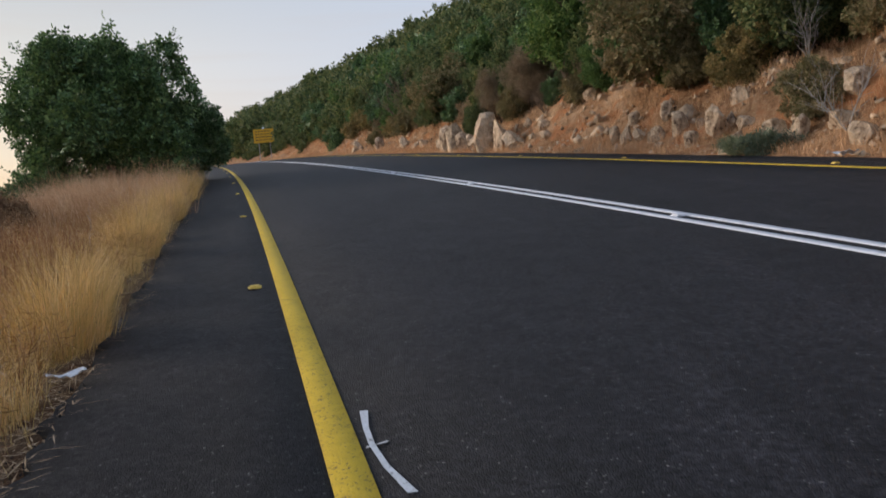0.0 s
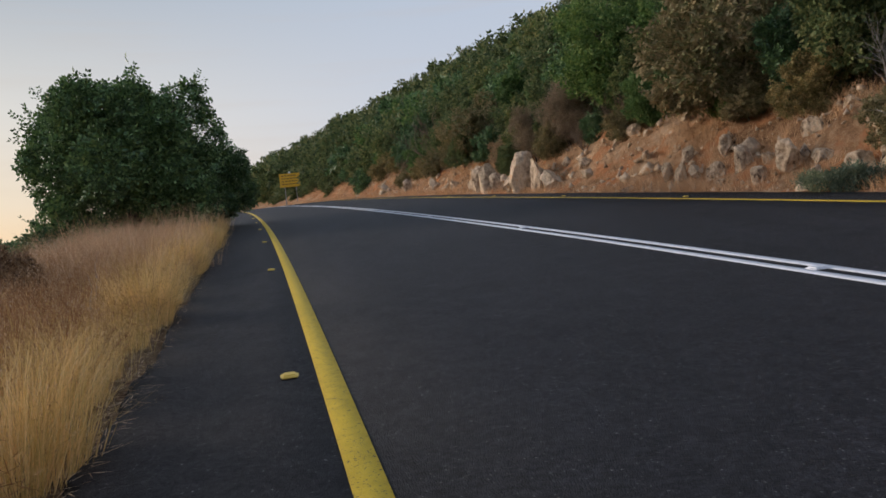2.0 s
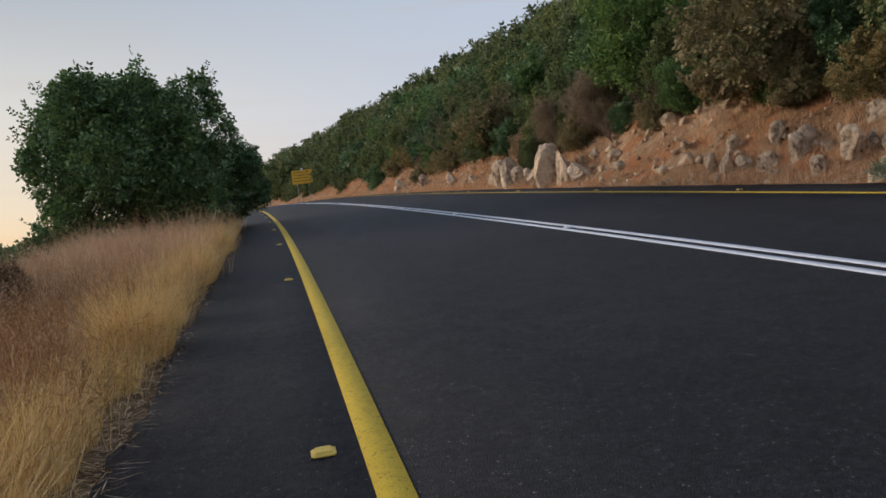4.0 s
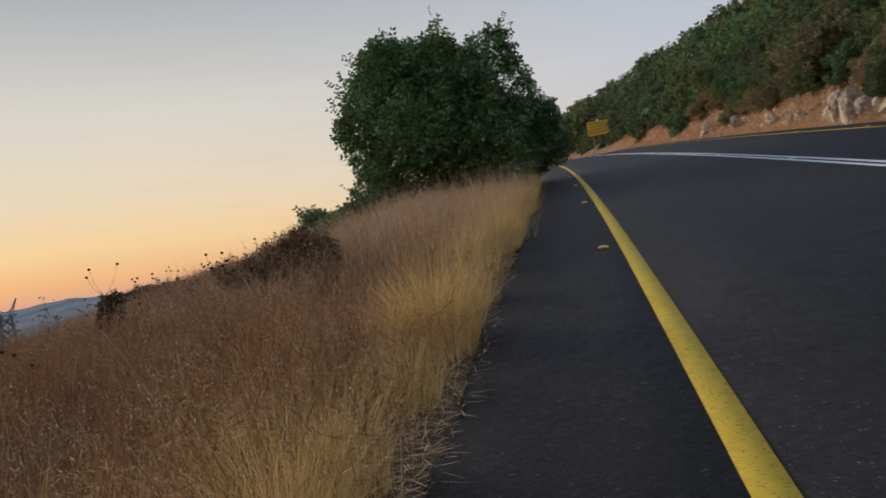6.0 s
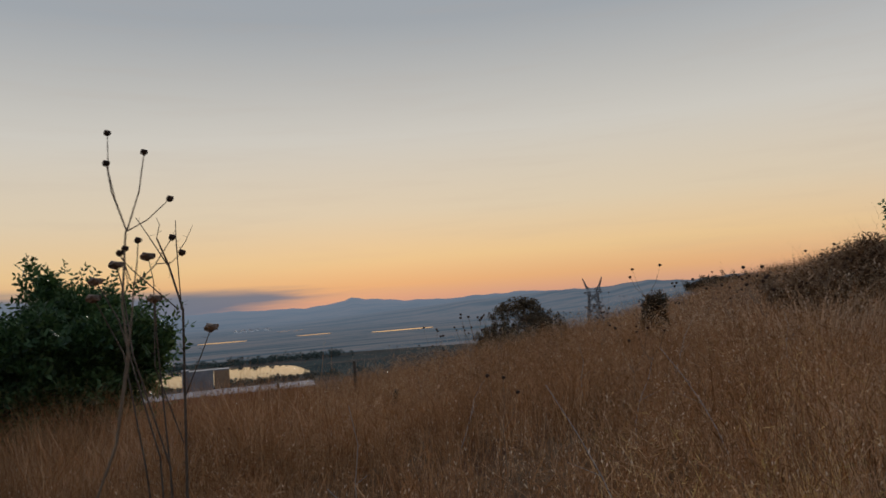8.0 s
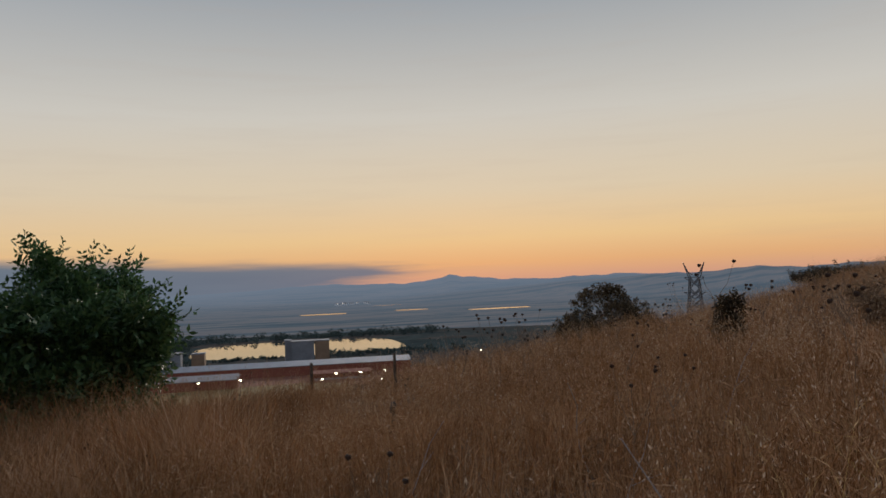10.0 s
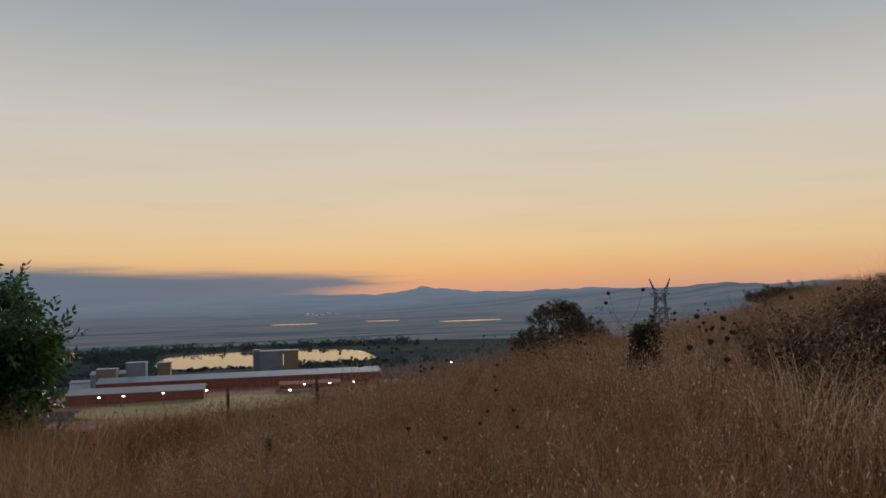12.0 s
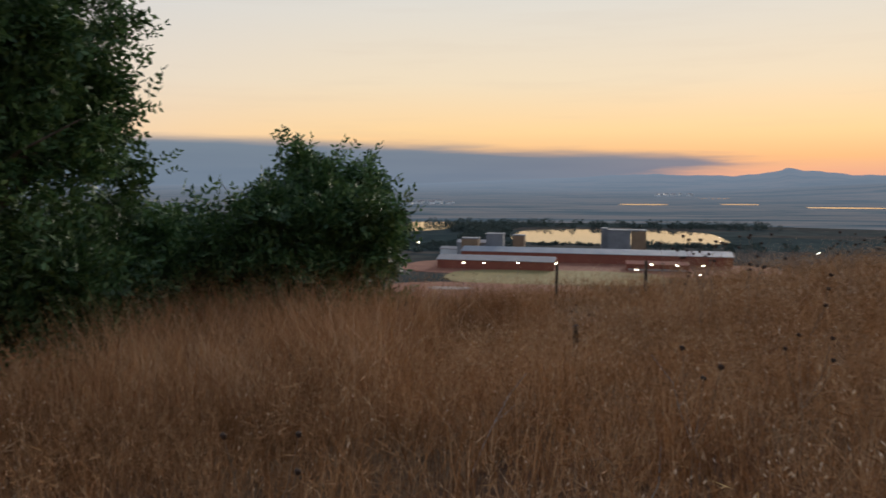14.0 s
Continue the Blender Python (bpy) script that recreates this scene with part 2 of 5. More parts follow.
BARK = mottled("bark", (0.05, 0.04, 0.03), (0.16, 0.125, 0.095), 3.0, 0.95, 0.02)
DRY_TWIG = mottled("dry_twig", (0.10, 0.07, 0.05), (0.24, 0.17, 0.12), 8.0, 0.9, 0.002)
PALE_TWIG = mottled("weathered_twig", (0.24, 0.22, 0.2), (0.42, 0.39, 0.36), 8.0, 0.9, 0.002)
CAROB_LEAF = island_colours("carob_leaf", [(0.036, 0.076, 0.034), (0.076, 0.148, 0.062), (0.122, 0.22, 0.086), (0.20, 0.30, 0.125)], 0.5, 0.14, 0.4)
LENTISK_LEAF = island_colours("lentisk_leaf", [(0.026, 0.058, 0.022), (0.055, 0.112, 0.04), (0.09, 0.165, 0.058), (0.15, 0.225, 0.085)], 0.5, 0.16, 0.3)
OAK_LEAF = island_colours("oak_leaf", [(0.05, 0.08, 0.038), (0.10, 0.145, 0.06), (0.165, 0.2, 0.082), (0.255, 0.25, 0.11)], 0.6, 0.3)
WOODS = island_colours("far_wood_leaf", [(0.039, 0.057, 0.055), (0.058, 0.081, 0.073), (0.078, 0.101, 0.086)], 0.9, 0.1)
DARK_LEAF = island_colours("dark_shrub_leaf", [(0.03, 0.024, 0.015), (0.053, 0.041, 0.025), (0.08, 0.06, 0.037), (0.122, 0.09, 0.056)], 0.8, 0.12)
BRIGHT_LEAF = island_colours("bright_leaf", [(0.05, 0.105, 0.034), (0.092, 0.17, 0.055), (0.14, 0.23, 0.075), (0.21, 0.275, 0.1)], 0.55, 0.3)
OLIVE_LEAF = island_colours("dusty_leaf", [(0.085, 0.10, 0.04), (0.17, 0.165, 0.075), (0.33, 0.26, 0.145), (0.50, 0.38, 0.23)], 0.75, 0.2, 0.2, 0.7)
BROWN_LEAF = island_colours("withered_leaf", [(0.15, 0.11, 0.075), (0.25, 0.185, 0.125), (0.36, 0.27, 0.185), (0.47, 0.37, 0.265)], 0.85, 0.3)
GREY_WEED = island_colours("grey_green_weed", [(0.10, 0.13, 0.09), (0.15, 0.19, 0.13), (0.22, 0.25, 0.18)], 0.8, 0.3)
FIELD_GRASS = island_colours("dry_field_grass", [(0.065, 0.029, 0.014), (0.25, 0.118, 0.05), (0.50, 0.275, 0.13), (0.78, 0.55, 0.34)], 0.8, 0.08, 0.15, 0.5)
VERGE_GRASS = island_colours("yellow_verge_grass", [(0.30, 0.235, 0.075), (0.56, 0.41, 0.155), (0.80, 0.58, 0.28), (0.88, 0.76, 0.52)], 0.75, 0.08, 0.2, 0.9)
SEED_HUSK = island_colours("pale_seed_husk", [(0.42, 0.28, 0.16), (0.58, 0.42, 0.27), (0.74, 0.60, 0.45)], 0.6, 0.08)
BANK_GRASS = island_colours("bank_straw", [(0.36, 0.20, 0.105), (0.58, 0.36, 0.21), (0.76, 0.55, 0.37)], 0.85, 0.15, 0.2, 0.4)
SIGN_YELLOW = mottled("sign_yellow", (0.66, 0.36, 0.02), (0.78, 0.45, 0.035), 2.0, 0.5)
SIGN_TEXT = mottled("sign_lettering", (0.06, 0.045, 0.03), (0.11, 0.08, 0.05), 6.0, 0.6)
GALVANISED = mottled("galvanised_steel", (0.28, 0.28, 0.28), (0.42, 0.42, 0.42), 5.0, 0.5, metal=0.6)
STEEL_DARK = mottled("weathered_steel", (0.10, 0.105, 0.11), (0.16, 0.165, 0.17), 2.0, 0.6)
PAPER = mottled("litter_paper", (0.62, 0.64, 0.68), (0.78, 0.79, 0.82), 20.0, 0.7, 0.003)
SEED_HEAD = mottled("dark_seed_head", (0.03, 0.018, 0.012), (0.075, 0.045, 0.03), 60.0, 0.9)
STALK = mottled("dry_stalk", (0.15, 0.11, 0.075), (0.26, 0.20, 0.14), 20.0, 0.85)
CONCRETE = mottled("weathered_concrete", (0.16, 0.17, 0.18), (0.24, 0.25, 0.26), 0.12, 0.9)
CONCRETE_TAN = mottled("tan_concrete", (0.22, 0.15, 0.095), (0.30, 0.21, 0.135), 0.12, 0.9)
RED_SHEET = mottled("rust_red_cladding", (0.2, 0.064, 0.042), (0.28, 0.095, 0.06), 0.08, 0.8)
GREY_SHEET = mottled("grey_roof_sheet", (0.24, 0.25, 0.265), (0.33, 0.34, 0.35), 0.1, 0.6)
PALE_SHEET = mottled("pale_roof_sheet", (0.27, 0.25, 0.24), (0.36, 0.33, 0.31), 0.1, 0.7)
WHITE_WALL = mottled("white_render", (0.62, 0.62, 0.62), (0.75, 0.75, 0.74), 0.2, 0.8)
FALLOW = mottled("olive_stubble", (0.17, 0.135, 0.05), (0.27, 0.21, 0.085), 0.03, 0.95)
RED_EARTH = mottled("red_earth", (0.17, 0.065, 0.04), (0.27, 0.105, 0.062), 0.03, 0.95)
PALE_EARTH = mottled("pale_track", (0.30, 0.25, 0.21), (0.42, 0.36, 0.31), 0.05, 0.95)
PALE_STRAW = island_colours("pale_field_straw", [(0.27, 0.16, 0.085), (0.50, 0.32, 0.19), (0.70, 0.49, 0.32), (0.86, 0.70, 0.52)], 0.8, 0.06, 0.15, 0.6)
WITHERED = island_colours("withered_bramble", [(0.08, 0.048, 0.028), (0.16, 0.10, 0.058), (0.26, 0.17, 0.10), (0.38, 0.26, 0.16)], 0.85, 0.1)
LAMP_GLOW = glow_material("lamp_glow", (1.0, 0.86, 0.62), 14.0)


# ---- shape helpers ----
def tri_mesh(name, verts, tris):
    """A mesh from arrays of vertices and triangles."""
    verts, tris = np.asarray(verts, np.float32), np.asarray(tris, np.int32)
    me = bpy.data.meshes.new(name)
    me.vertices.add(len(verts))
    me.vertices.foreach_set("co", verts.ravel())
    me.loops.add(tris.size)
    me.loops.foreach_set("vertex_index", tris.ravel())
    me.polygons.add(len(tris))
    me.polygons.foreach_set("loop_start", np.arange(0, tris.size, 3, dtype=np.int32))
    me.polygons.foreach_set("loop_total", np.full(len(tris), 3, np.int32))
    me.update(calc_edges=True)
    return me


def mesh_object(name, me, mat, parent=None, label=""):
    ob = new(name, me)
    if mat and not me.materials:
        me.materials.append(mat)
    if parent:
        ob.parent = parent
    if label:
        tagged(ob, label)
    return ob


def part(name, bm, mat, parent=None, label="", smooth=False):
    me = bpy.data.meshes.new(name)
    if smooth:
        for f in bm.faces:
            f.smooth = True
    bm.to_mesh(me)
    bm.free()
    return mesh_object(name, me, mat, parent, label)


def thing(name, m, label, category, group="", kind=""):
    ob = new(name)
    ob.empty_display_size = 0.1
    ob.matrix_basis = m
    return tagged(ob, label, category, group, kind)


def box_bm(sx, sy, sz, at=(0, 0, 0), bevel=0.0):
    """A box that stands on its base centre."""
    bm = bmesh.new()
    bmesh.ops.create_cube(bm, size=1.0, matrix=Matrix.Translation((at[0], at[1], at[2] + sz / 2)) @ Matrix.Diagonal((sx, sy, sz, 1)))
    if bevel:
        bmesh.ops.bevel(bm, geom=bm.edges[:], offset=bevel, segments=2, affect="EDGES")
    return bm


def tube_into(bm, pts, radii, sides=6):
    """A tapered tube along points, closed at both ends."""
    pts = [Vector(p) for p in pts]
    rings = []
    for i, p in enumerate(pts):
        a = (pts[min(i + 1, len(pts) - 1)] - pts[max(i - 1, 0)]).normalized()
        s = a.orthogonal().normalized()
        t = a.cross(s)
        rings.append([bm.verts.new(p + radii[i] * (math.cos(q) * s + math.sin(q) * t)) for q in [2 * math.pi * j / sides for j in range(sides)]])
    for r0, r1 in zip(rings, rings[1:]):
        best = min(range(sides), key=lambda o: sum((r0[j].co - r1[(j + o) % sides].co).length for j in range(sides)))
        for j in range(sides):
            bm.faces.new((r0[j], r0[(j + 1) % sides], r1[(j + 1 + best) % sides], r1[(j + best) % sides]))
    bm.faces.new(rings[0][::-1])
    bm.faces.new(rings[-1])


def unit(v):
    return v / np.maximum(np.linalg.norm(v, axis=-1, keepdims=True), 1e-9)


def leaf_triangles(base, way_, side_, length, width, fold=0.25):
    """Folded rhombic leaves: two triangles each, on a shared midrib."""
    n = len(base)
    nor = np.cross(way_, side_)
    mid = base + way_ * (length * 0.45)[:, None]
    v = np.stack([base, mid + side_ * (width / 2)[:, None] + nor * (width * fold)[:, None], base + way_ * length[:, None],
                  mid - side_ * (width / 2)[:, None] + nor * (width * fold)[:, None]], 1).reshape(-1, 3)
    i = np.arange(n)[:, None] * 4
    return v, np.concatenate([i + [[0, 1, 2]], i + [[0, 2, 3]]], 0)


def sprays(rng, at, out, n_leaf, spray, leaf, leaf_w):
    """Leafy twigs: pairs of leaves along a short stem that points outward and a little down."""
    n = len(at)
    axis = unit(out + rng.normal(0, 0.55, (n, 3)))
    side_ = unit(np.cross(axis, rng.normal(0, 1, (n, 3))))
    size = rng.uniform(0.7, 1.3, n)
    vs, ts, off = [], [], 0
    for j in range(n_leaf):
        s = (j // 2 + 0.5) / (n_leaf / 2)
        sgn = 1 if j % 2 else -1
        b = at + axis * (spray * s * size)[:, None]
        d = unit(axis * (0.35 + 0.5 * s) + side_ * sgn * 0.9 + rng.normal(0, 0.25, (n, 3)))
        sd = unit(np.cross(d, np.cross(axis, side_) + rng.normal(0, 0.3, (n, 3))))
        v, t = leaf_triangles(b, d, sd, leaf * size * rng.uniform(0.8, 1.2, n), leaf_w * size)
        vs.append(v), ts.append(t + off)
        off += len(v)
    return np.concatenate(vs), np.concatenate(ts)


def crown(seed, rx, ry, rz, count, n_leaf, spray, leaf, leaf_w, lobes=26, lobe=0.36, low=0.1, inner=0.22, shoots=0, reach=(0.5, 0.88)):
    """A crown of leafy twigs grown on many uneven lobes, from z = low * rz to about 2 rz."""
    rng = np.random.default_rng(seed)
    cen = unit(rng.normal(0, 1, (lobes, 3)))
    cen *= rng.uniform(*reach, (lobes, 1))
    rad = lobe * rng.uniform(0.65, 1.25, lobes)
    pick = rng.integers(0, lobes, count)
    d = unit(rng.normal(0, 1, (count, 3)) + cen[pick] * 0.9)
    p = cen[pick] + d * (rad[pick] * np.where(rng.random(count) < inner, rng.uniform(0.2, 0.8, count), rng.uniform(0.85, 1.08, count)))[:, None]
    p[:, 2] = np.where(p[:, 2] < -0.72, -0.72 + rng.uniform(0, 0.25, count), p[:, 2])
    p = p * [rx, ry, rz] + [0, 0, rz * (0.9 + low)]
    d = d * [1, 1, 0.7] + [0, 0, 0.15]
    if shoots:
        # leafy shoots that stick out of the outline
        on = rng.integers(0, count, shoots)
        go = unit(d[on] + [0, 0, 0.9] + rng.normal(0, 0.25, (shoots, 3)))
        far_ = np.minimum(rng.uniform(0.1, 0.28, shoots) * max(rx, rz), 0.55)
        for s in np.linspace(0.1, 1.0, 9):
            p = np.concatenate([p, p[on] + go * (far_ * s)[:, None] + rng.normal(0, 0.03 * rx, (shoots, 3))])
            d = np.concatenate([d, go])
    return sprays(rng, p, d, n_leaf, spray, leaf, leaf_w)


def trunk_bm(seed, height, spread, radius, limbs=6):
    rng = random.Random(seed)
    bm = bmesh.new()
    fork = Vector((rng.uniform(-0.1, 0.1) * height, rng.uniform(-0.1, 0.1) * height, height * 0.35))
    tube_into(bm, [(0, 0, -0.25), (0, 0, 0.05), fork * 0.5 + Vector((0.04, 0, 0)), fork], [radius * 1.35, radius * 1.1, radius * 0.9, radius * 0.75], 8)
    for i in range(limbs):
        a = 2 * math.pi * i / limbs + rng.uniform(-0.4, 0.4)
        end = Vector((math.cos(a) * spread * rng.uniform(0.5, 0.8), math.sin(a) * spread * rng.uniform(0.5, 0.8), height * rng.uniform(0.6, 0.9)))
        mid = fork.lerp(end, 0.5) + Vector((rng.uniform(-0.1, 0.1), rng.uniform(-0.1, 0.1), 0.06)) * height
        tube_into(bm, [fork * 0.92, mid, end], [radius * 0.55, radius * 0.35, radius * 0.1], 6)
        for j in range(2):
            tip = end + Vector((rng.uniform(-0.3, 0.3), rng.uniform(-0.3, 0.3), rng.uniform(0.0, 0.2))) * spread
            tube_into(bm, [mid.lerp(end, 0.5), (mid + tip) / 2, tip], [radius * 0.22, radius * 0.14, radius * 0.04], 5)
    return bm


def blades(rng, base, height, width, lean, out=None):
    """Grass blades: a tapering strip of three triangles that bows to one side."""
    n = len(base)
    a = rng.uniform(0, 2 * math.pi, n)
    to = np.stack([np.cos(a), np.sin(a), np.zeros(n)], 1) if out is None else unit(out)
    b = rng.uniform(0, 2 * math.pi, n)
    side_ = np.stack([np.cos(b), np.sin(b), np.zeros(n)], 1) * (width / 2)[:, None]
    up_ = np.array([0, 0, 1.0])
    mid = base + up_ * (height * 0.55)[:, None] + to * (height * lean * 0.3)[:, None]
    tip = base + up_ * (height * np.sqrt(np.maximum(0.1, 1 - lean * lean * 0.5)))[:, None] + to * (height * lean)[:, None]
    v = np.stack([base - side_, base + side_, mid - side_ * 0.8, mid + side_ * 0.8, tip], 1).reshape(-1, 3)
    i = np.arange(n)[:, None] * 5
    return v, np.concatenate([i + [[0, 1, 3]], i + [[0, 3, 2]], i + [[2, 3, 4]]], 0), mid, tip


# ---- the lie of the land ----
CX, CY, RAD = -848.09, -183.55, 868.02       # the road's edge line is an arc
WHITE_AT, FAR_AT, EDGE_AT, FAR_EDGE = 3.636, 7.377, -1.13, 8.42


def road_z(x, y):
    yc = np.clip(y, -60, 200)
    return 0.00569 * np.clip(x, -60, 60) + 0.12733 * yc + 0.0613 + 0.000289 * np.maximum(0, yc - 12) ** 2 - 0.000442 * np.maximum(yc - 6, -10) ** 2


def slope_z(x, y):
    """The slope's own plane below the road; the road's shoulder is banked a little off it."""
    yc = np.clip(y, -60, 200)
    return 0.00124 * np.clip(x, -60, 60) + 0.13544 * yc + 0.0044 - 0.0003 * np.maximum(0, yc - 12) ** 2


def across(x, y):
    """Metres to the right of the near edge line."""
    yc = np.clip(y, -120, 220)
    s = (yc - CY) / RAD
    return (x - (CX + RAD * np.sqrt(1 - s * s))) * np.sqrt(1 - s * s)


def on_road(d, y):
    """The point at d metres across where the edge line passes y."""
    a = math.asin((y - CY) / RAD)
    x, yy = CX + (RAD + d) * math.cos(a), CY + (RAD + d) * math.sin(a)
    return Vector((x, yy, float(road_z(x, yy))))


def bumps(x, y):
    return 0.05 * np.sin(1.3 * x + 0.7 * y) + 0.04 * np.sin(0.6 * x - 1.9 * y + 1) + 0.03 * np.sin(2.9 * x + 2.3 * y + 2)


def step(v):
    v = np.clip(v, 0, 1)
    return v * v * (3 - 2 * v)


def ground_z(x, y):
    x, y = np.asarray(x, float), np.asarray(y, float)
    d, zr = across(x, y), road_z(x, y)
    u, r = EDGE_AT - d, d - FAR_EDGE
    q = np.clip(u - 12, 0, 18)
    zl = slope_z(x, y) + (zr - slope_z(x, y)) * (1 - step(u / 3.0))
    left = zl - 0.03 - 0.09 * np.maximum(u, 0) - 0.010 * q * q - 0.36 * np.maximum(u - 30, 0) + bumps(x, y) * np.clip(u, 0, 1) + 0.05 * np.clip(7 - y, 0, 12) * step(u / 7) - 0.05 * np.clip(y - 8, 0, 13) * step((u - 1.5) / 6)
    left = np.where(left < -60, -72 + 12 * np.exp(np.minimum(0, (left + 60) / 12)), left)
    right = zr - 0.02 + (1.0 + 0.25 * np.sin(0.35 * y) + 0.35 * step((18 - y) / 8)) * step((r - 0.35) / 2.0) + (0.43 + 0.10 * step((y - 40) / 60)) * np.clip(r - 1.6, 0, 42) + 0.30 * step((19 - y) / 5) * np.abs(np.sin(1.9 * y + 1.4 * np.sin(2.3 * x)) * np.sin(3.1 * x + 1.1 * np.sin(1.3 * y))) * np.clip(r - 0.5, 0, 1) * np.clip(4 - r, 0, 1) + (1.6 * bumps(x, y) + 0.13 * np.sin(4.3 * x + 2.1 * y) * np.sin(3.7 * y - 1.9 * x) + 0.08 * np.sin(7.1 * y + 3 * x)) * np.clip(r - 0.5, 0, 1) * np.clip(14 - r, 0, 1)
    return np.where(u > 0, left, np.where(r > 0, right, zr - 0.13))


def on_ground(x, y, dz=0.0):
    return Vector((x, y, float(ground_z(x, y)) + dz))


def spread_axis(lo, hi, fine_lo, fine_hi, fine):
    mid = np.arange(fine_lo, fine_hi, fine)
    a, b, s = [fine_lo], [fine_hi], fine
    while a[-1] > lo:
        s *= 1.12
        a.append(a[-1] - s)
    s = fine
    while b[-1] < hi:
        s *= 1.12
        b.append(b[-1] + s)
    return np.concatenate([np.array(a[1:])[::-1], mid, np.array(b)])


gx, gy = spread_axis(-4900, 1500, -26, 24, 0.33), spread_axis(-4000, 4000, -10, 60, 0.4)
GX, GY = np.meshgrid(gx, gy)
GZ = ground_z(GX, GY)
nx, ny = len(gx), len(gy)
ii = (np.arange(ny - 1)[:, None] * nx + np.arange(nx - 1)[None]).ravel()
tris = np.stack([np.stack([ii, ii + 1, ii + nx + 1], 1), np.stack([ii, ii + nx + 1, ii + nx], 1)], 1).reshape(-1, 3)
ground = mesh_object("ground", tri_mesh("ground", np.stack([GX, GY, GZ], -1).reshape(-1, 3), tris), None)
for m_ in (FIELD_SOIL, BANK_SOIL, VALLEY):
    ground.data.materials.append(m_)
fx, fy = GX.ravel()[tris].mean(1), GY.ravel()[tris].mean(1)
ground.data.polygons.foreach_set("material_index", np.where(fx < -150, 2, np.where(across(fx, fy) > 5, 1, 0)).astype(np.int32))
ground.data.polygons.foreach_set("use_smooth", np.ones(len(tris), bool))
tagged(ground, "dry hillside of straw-strewn brown and red soil falling to a valley", "ground", kind="structure")


# ---- road ----
def ribbon(name, d0, d1, y0, y1, dy, lift, mat, parent, label="", thick=0.0, ragged_edge=None, cross=1):
    """A strip along the road between two offsets; thick: it gets sides that go down."""
    ys = np.arange(y0, y1 + dy / 2, dy)
    rng = np.random.default_rng(5)
    a = np.arcsin((ys - CY) / RAD)
    lo = np.full(len(ys), d0)
    hi = np.full(len(ys), d1)
    if ragged_edge:
        wob = rng.normal(0, 1, len(ys))
        wob = wob * 0.5 + np.convolve(rng.normal(0, 1, len(ys)), np.ones(7) / 3, "same") * 0.5
        lo = lo + ragged_edge[0] * wob
        hi = hi + ragged_edge[1] * wob[::-1]
    cols = [lo + (hi - lo) * j / cross for j in range(cross + 1)]
    rows = []
    for d in cols:
        x, y = CX + (RAD + d) * np.cos(a), CY + (RAD + d) * np.sin(a)
        rows.append(np.stack([x, y, road_z(x, y) + lift], 1))
    if thick:
        rows = [rows[0] - [thick * 0.4, 0, thick], rows[0] + [-thick * 0.16, 0, -thick * 0.3]] + rows + [rows[-1] + [thick * 0.16, 0, -thick * 0.3], rows[-1] - [-thick * 0.4, 0, thick]]
    v = np.stack(rows, 1)
    m_ = v.shape[1]
    i = (np.arange(len(ys) - 1)[:, None] * m_ + np.arange(m_ - 1)[None]).ravel()
    t = np.concatenate([np.stack([i, i + 1, i + m_ + 1], 1), np.stack([i, i + m_ + 1, i + m_], 1)], 0)
    return mesh_object(name, tri_mesh(name, v.reshape(-1, 3), t), mat, parent, label)


road = ribbon("road", -0.02, FAR_AT + 0.05, -14, 130, 0.5, 0.0, ASPHALT, None, thick=0.12, cross=8)
near_shoulder = ribbon("pavement", EDGE_AT, -0.06, -14, 130, 0.1, -0.002, SHOULDER, None, thick=0.12, ragged_edge=(0.04, 0), cross=3)
tagged(near_shoulder, "dark asphalt shoulder with a crumbling edge beside dry grass", "shoulder", kind="structure")
far_shoulder = ribbon("pavement", FAR_AT + 0.1, FAR_EDGE, -14, 130, 0.25, -0.002, SHOULDER, None, thick=0.12, ragged_edge=(0, 0.05), cross=2)
tagged(far_shoulder, "dark asphalt shoulder at the foot of the bank", "shoulder", kind="structure")
tagged(road, "dark freshly laid asphalt road climbing a gentle bend", "road", kind="structure")
ribbon("edge_line", -0.092, 0.036, -14, 130, 0.5, 0.004, YELLOW_PAINT, road, "worn yellow edge line", thick=0.003)
ribbon("edge_line", FAR_AT - 0.07, FAR_AT + 0.07, -14, 130, 0.5, 0.004, YELLOW_PAINT, road, "yellow edge line", thick=0.003)
for off in (-0.105, 0.105):
    ribbon("centre_line", WHITE_AT + off - 0.05, WHITE_AT + off + 0.05, -14, 130, 0.5, 0.004, WHITE_PAINT, road, "white half of a double centre line", thick=0.003)


# ---- road furniture and marks ----
def stud_mesh(name, sx, sy, h):
    bm = box_bm(sx, sy, h, bevel=min(sx, sy, h) * 0.35)
    for v in bm.verts:
        if v.co.z > h * 0.5:
            v.co.x *= 0.72
            v.co.y *= 0.8
    me = bpy.data.meshes.new(name)
    bm.to_mesh(me)
    bm.free()
    return me


def road_pose(d, y, lift=0.0):
    p = on_road(d, y)
    a = math.asin((y - CY) / RAD)
    return Matrix.Translation(p + Vector((0, 0, lift))) @ Matrix.Rotation(a, 4, "Z") @ Matrix.Rotation(math.atan(0.13), 4, "X")


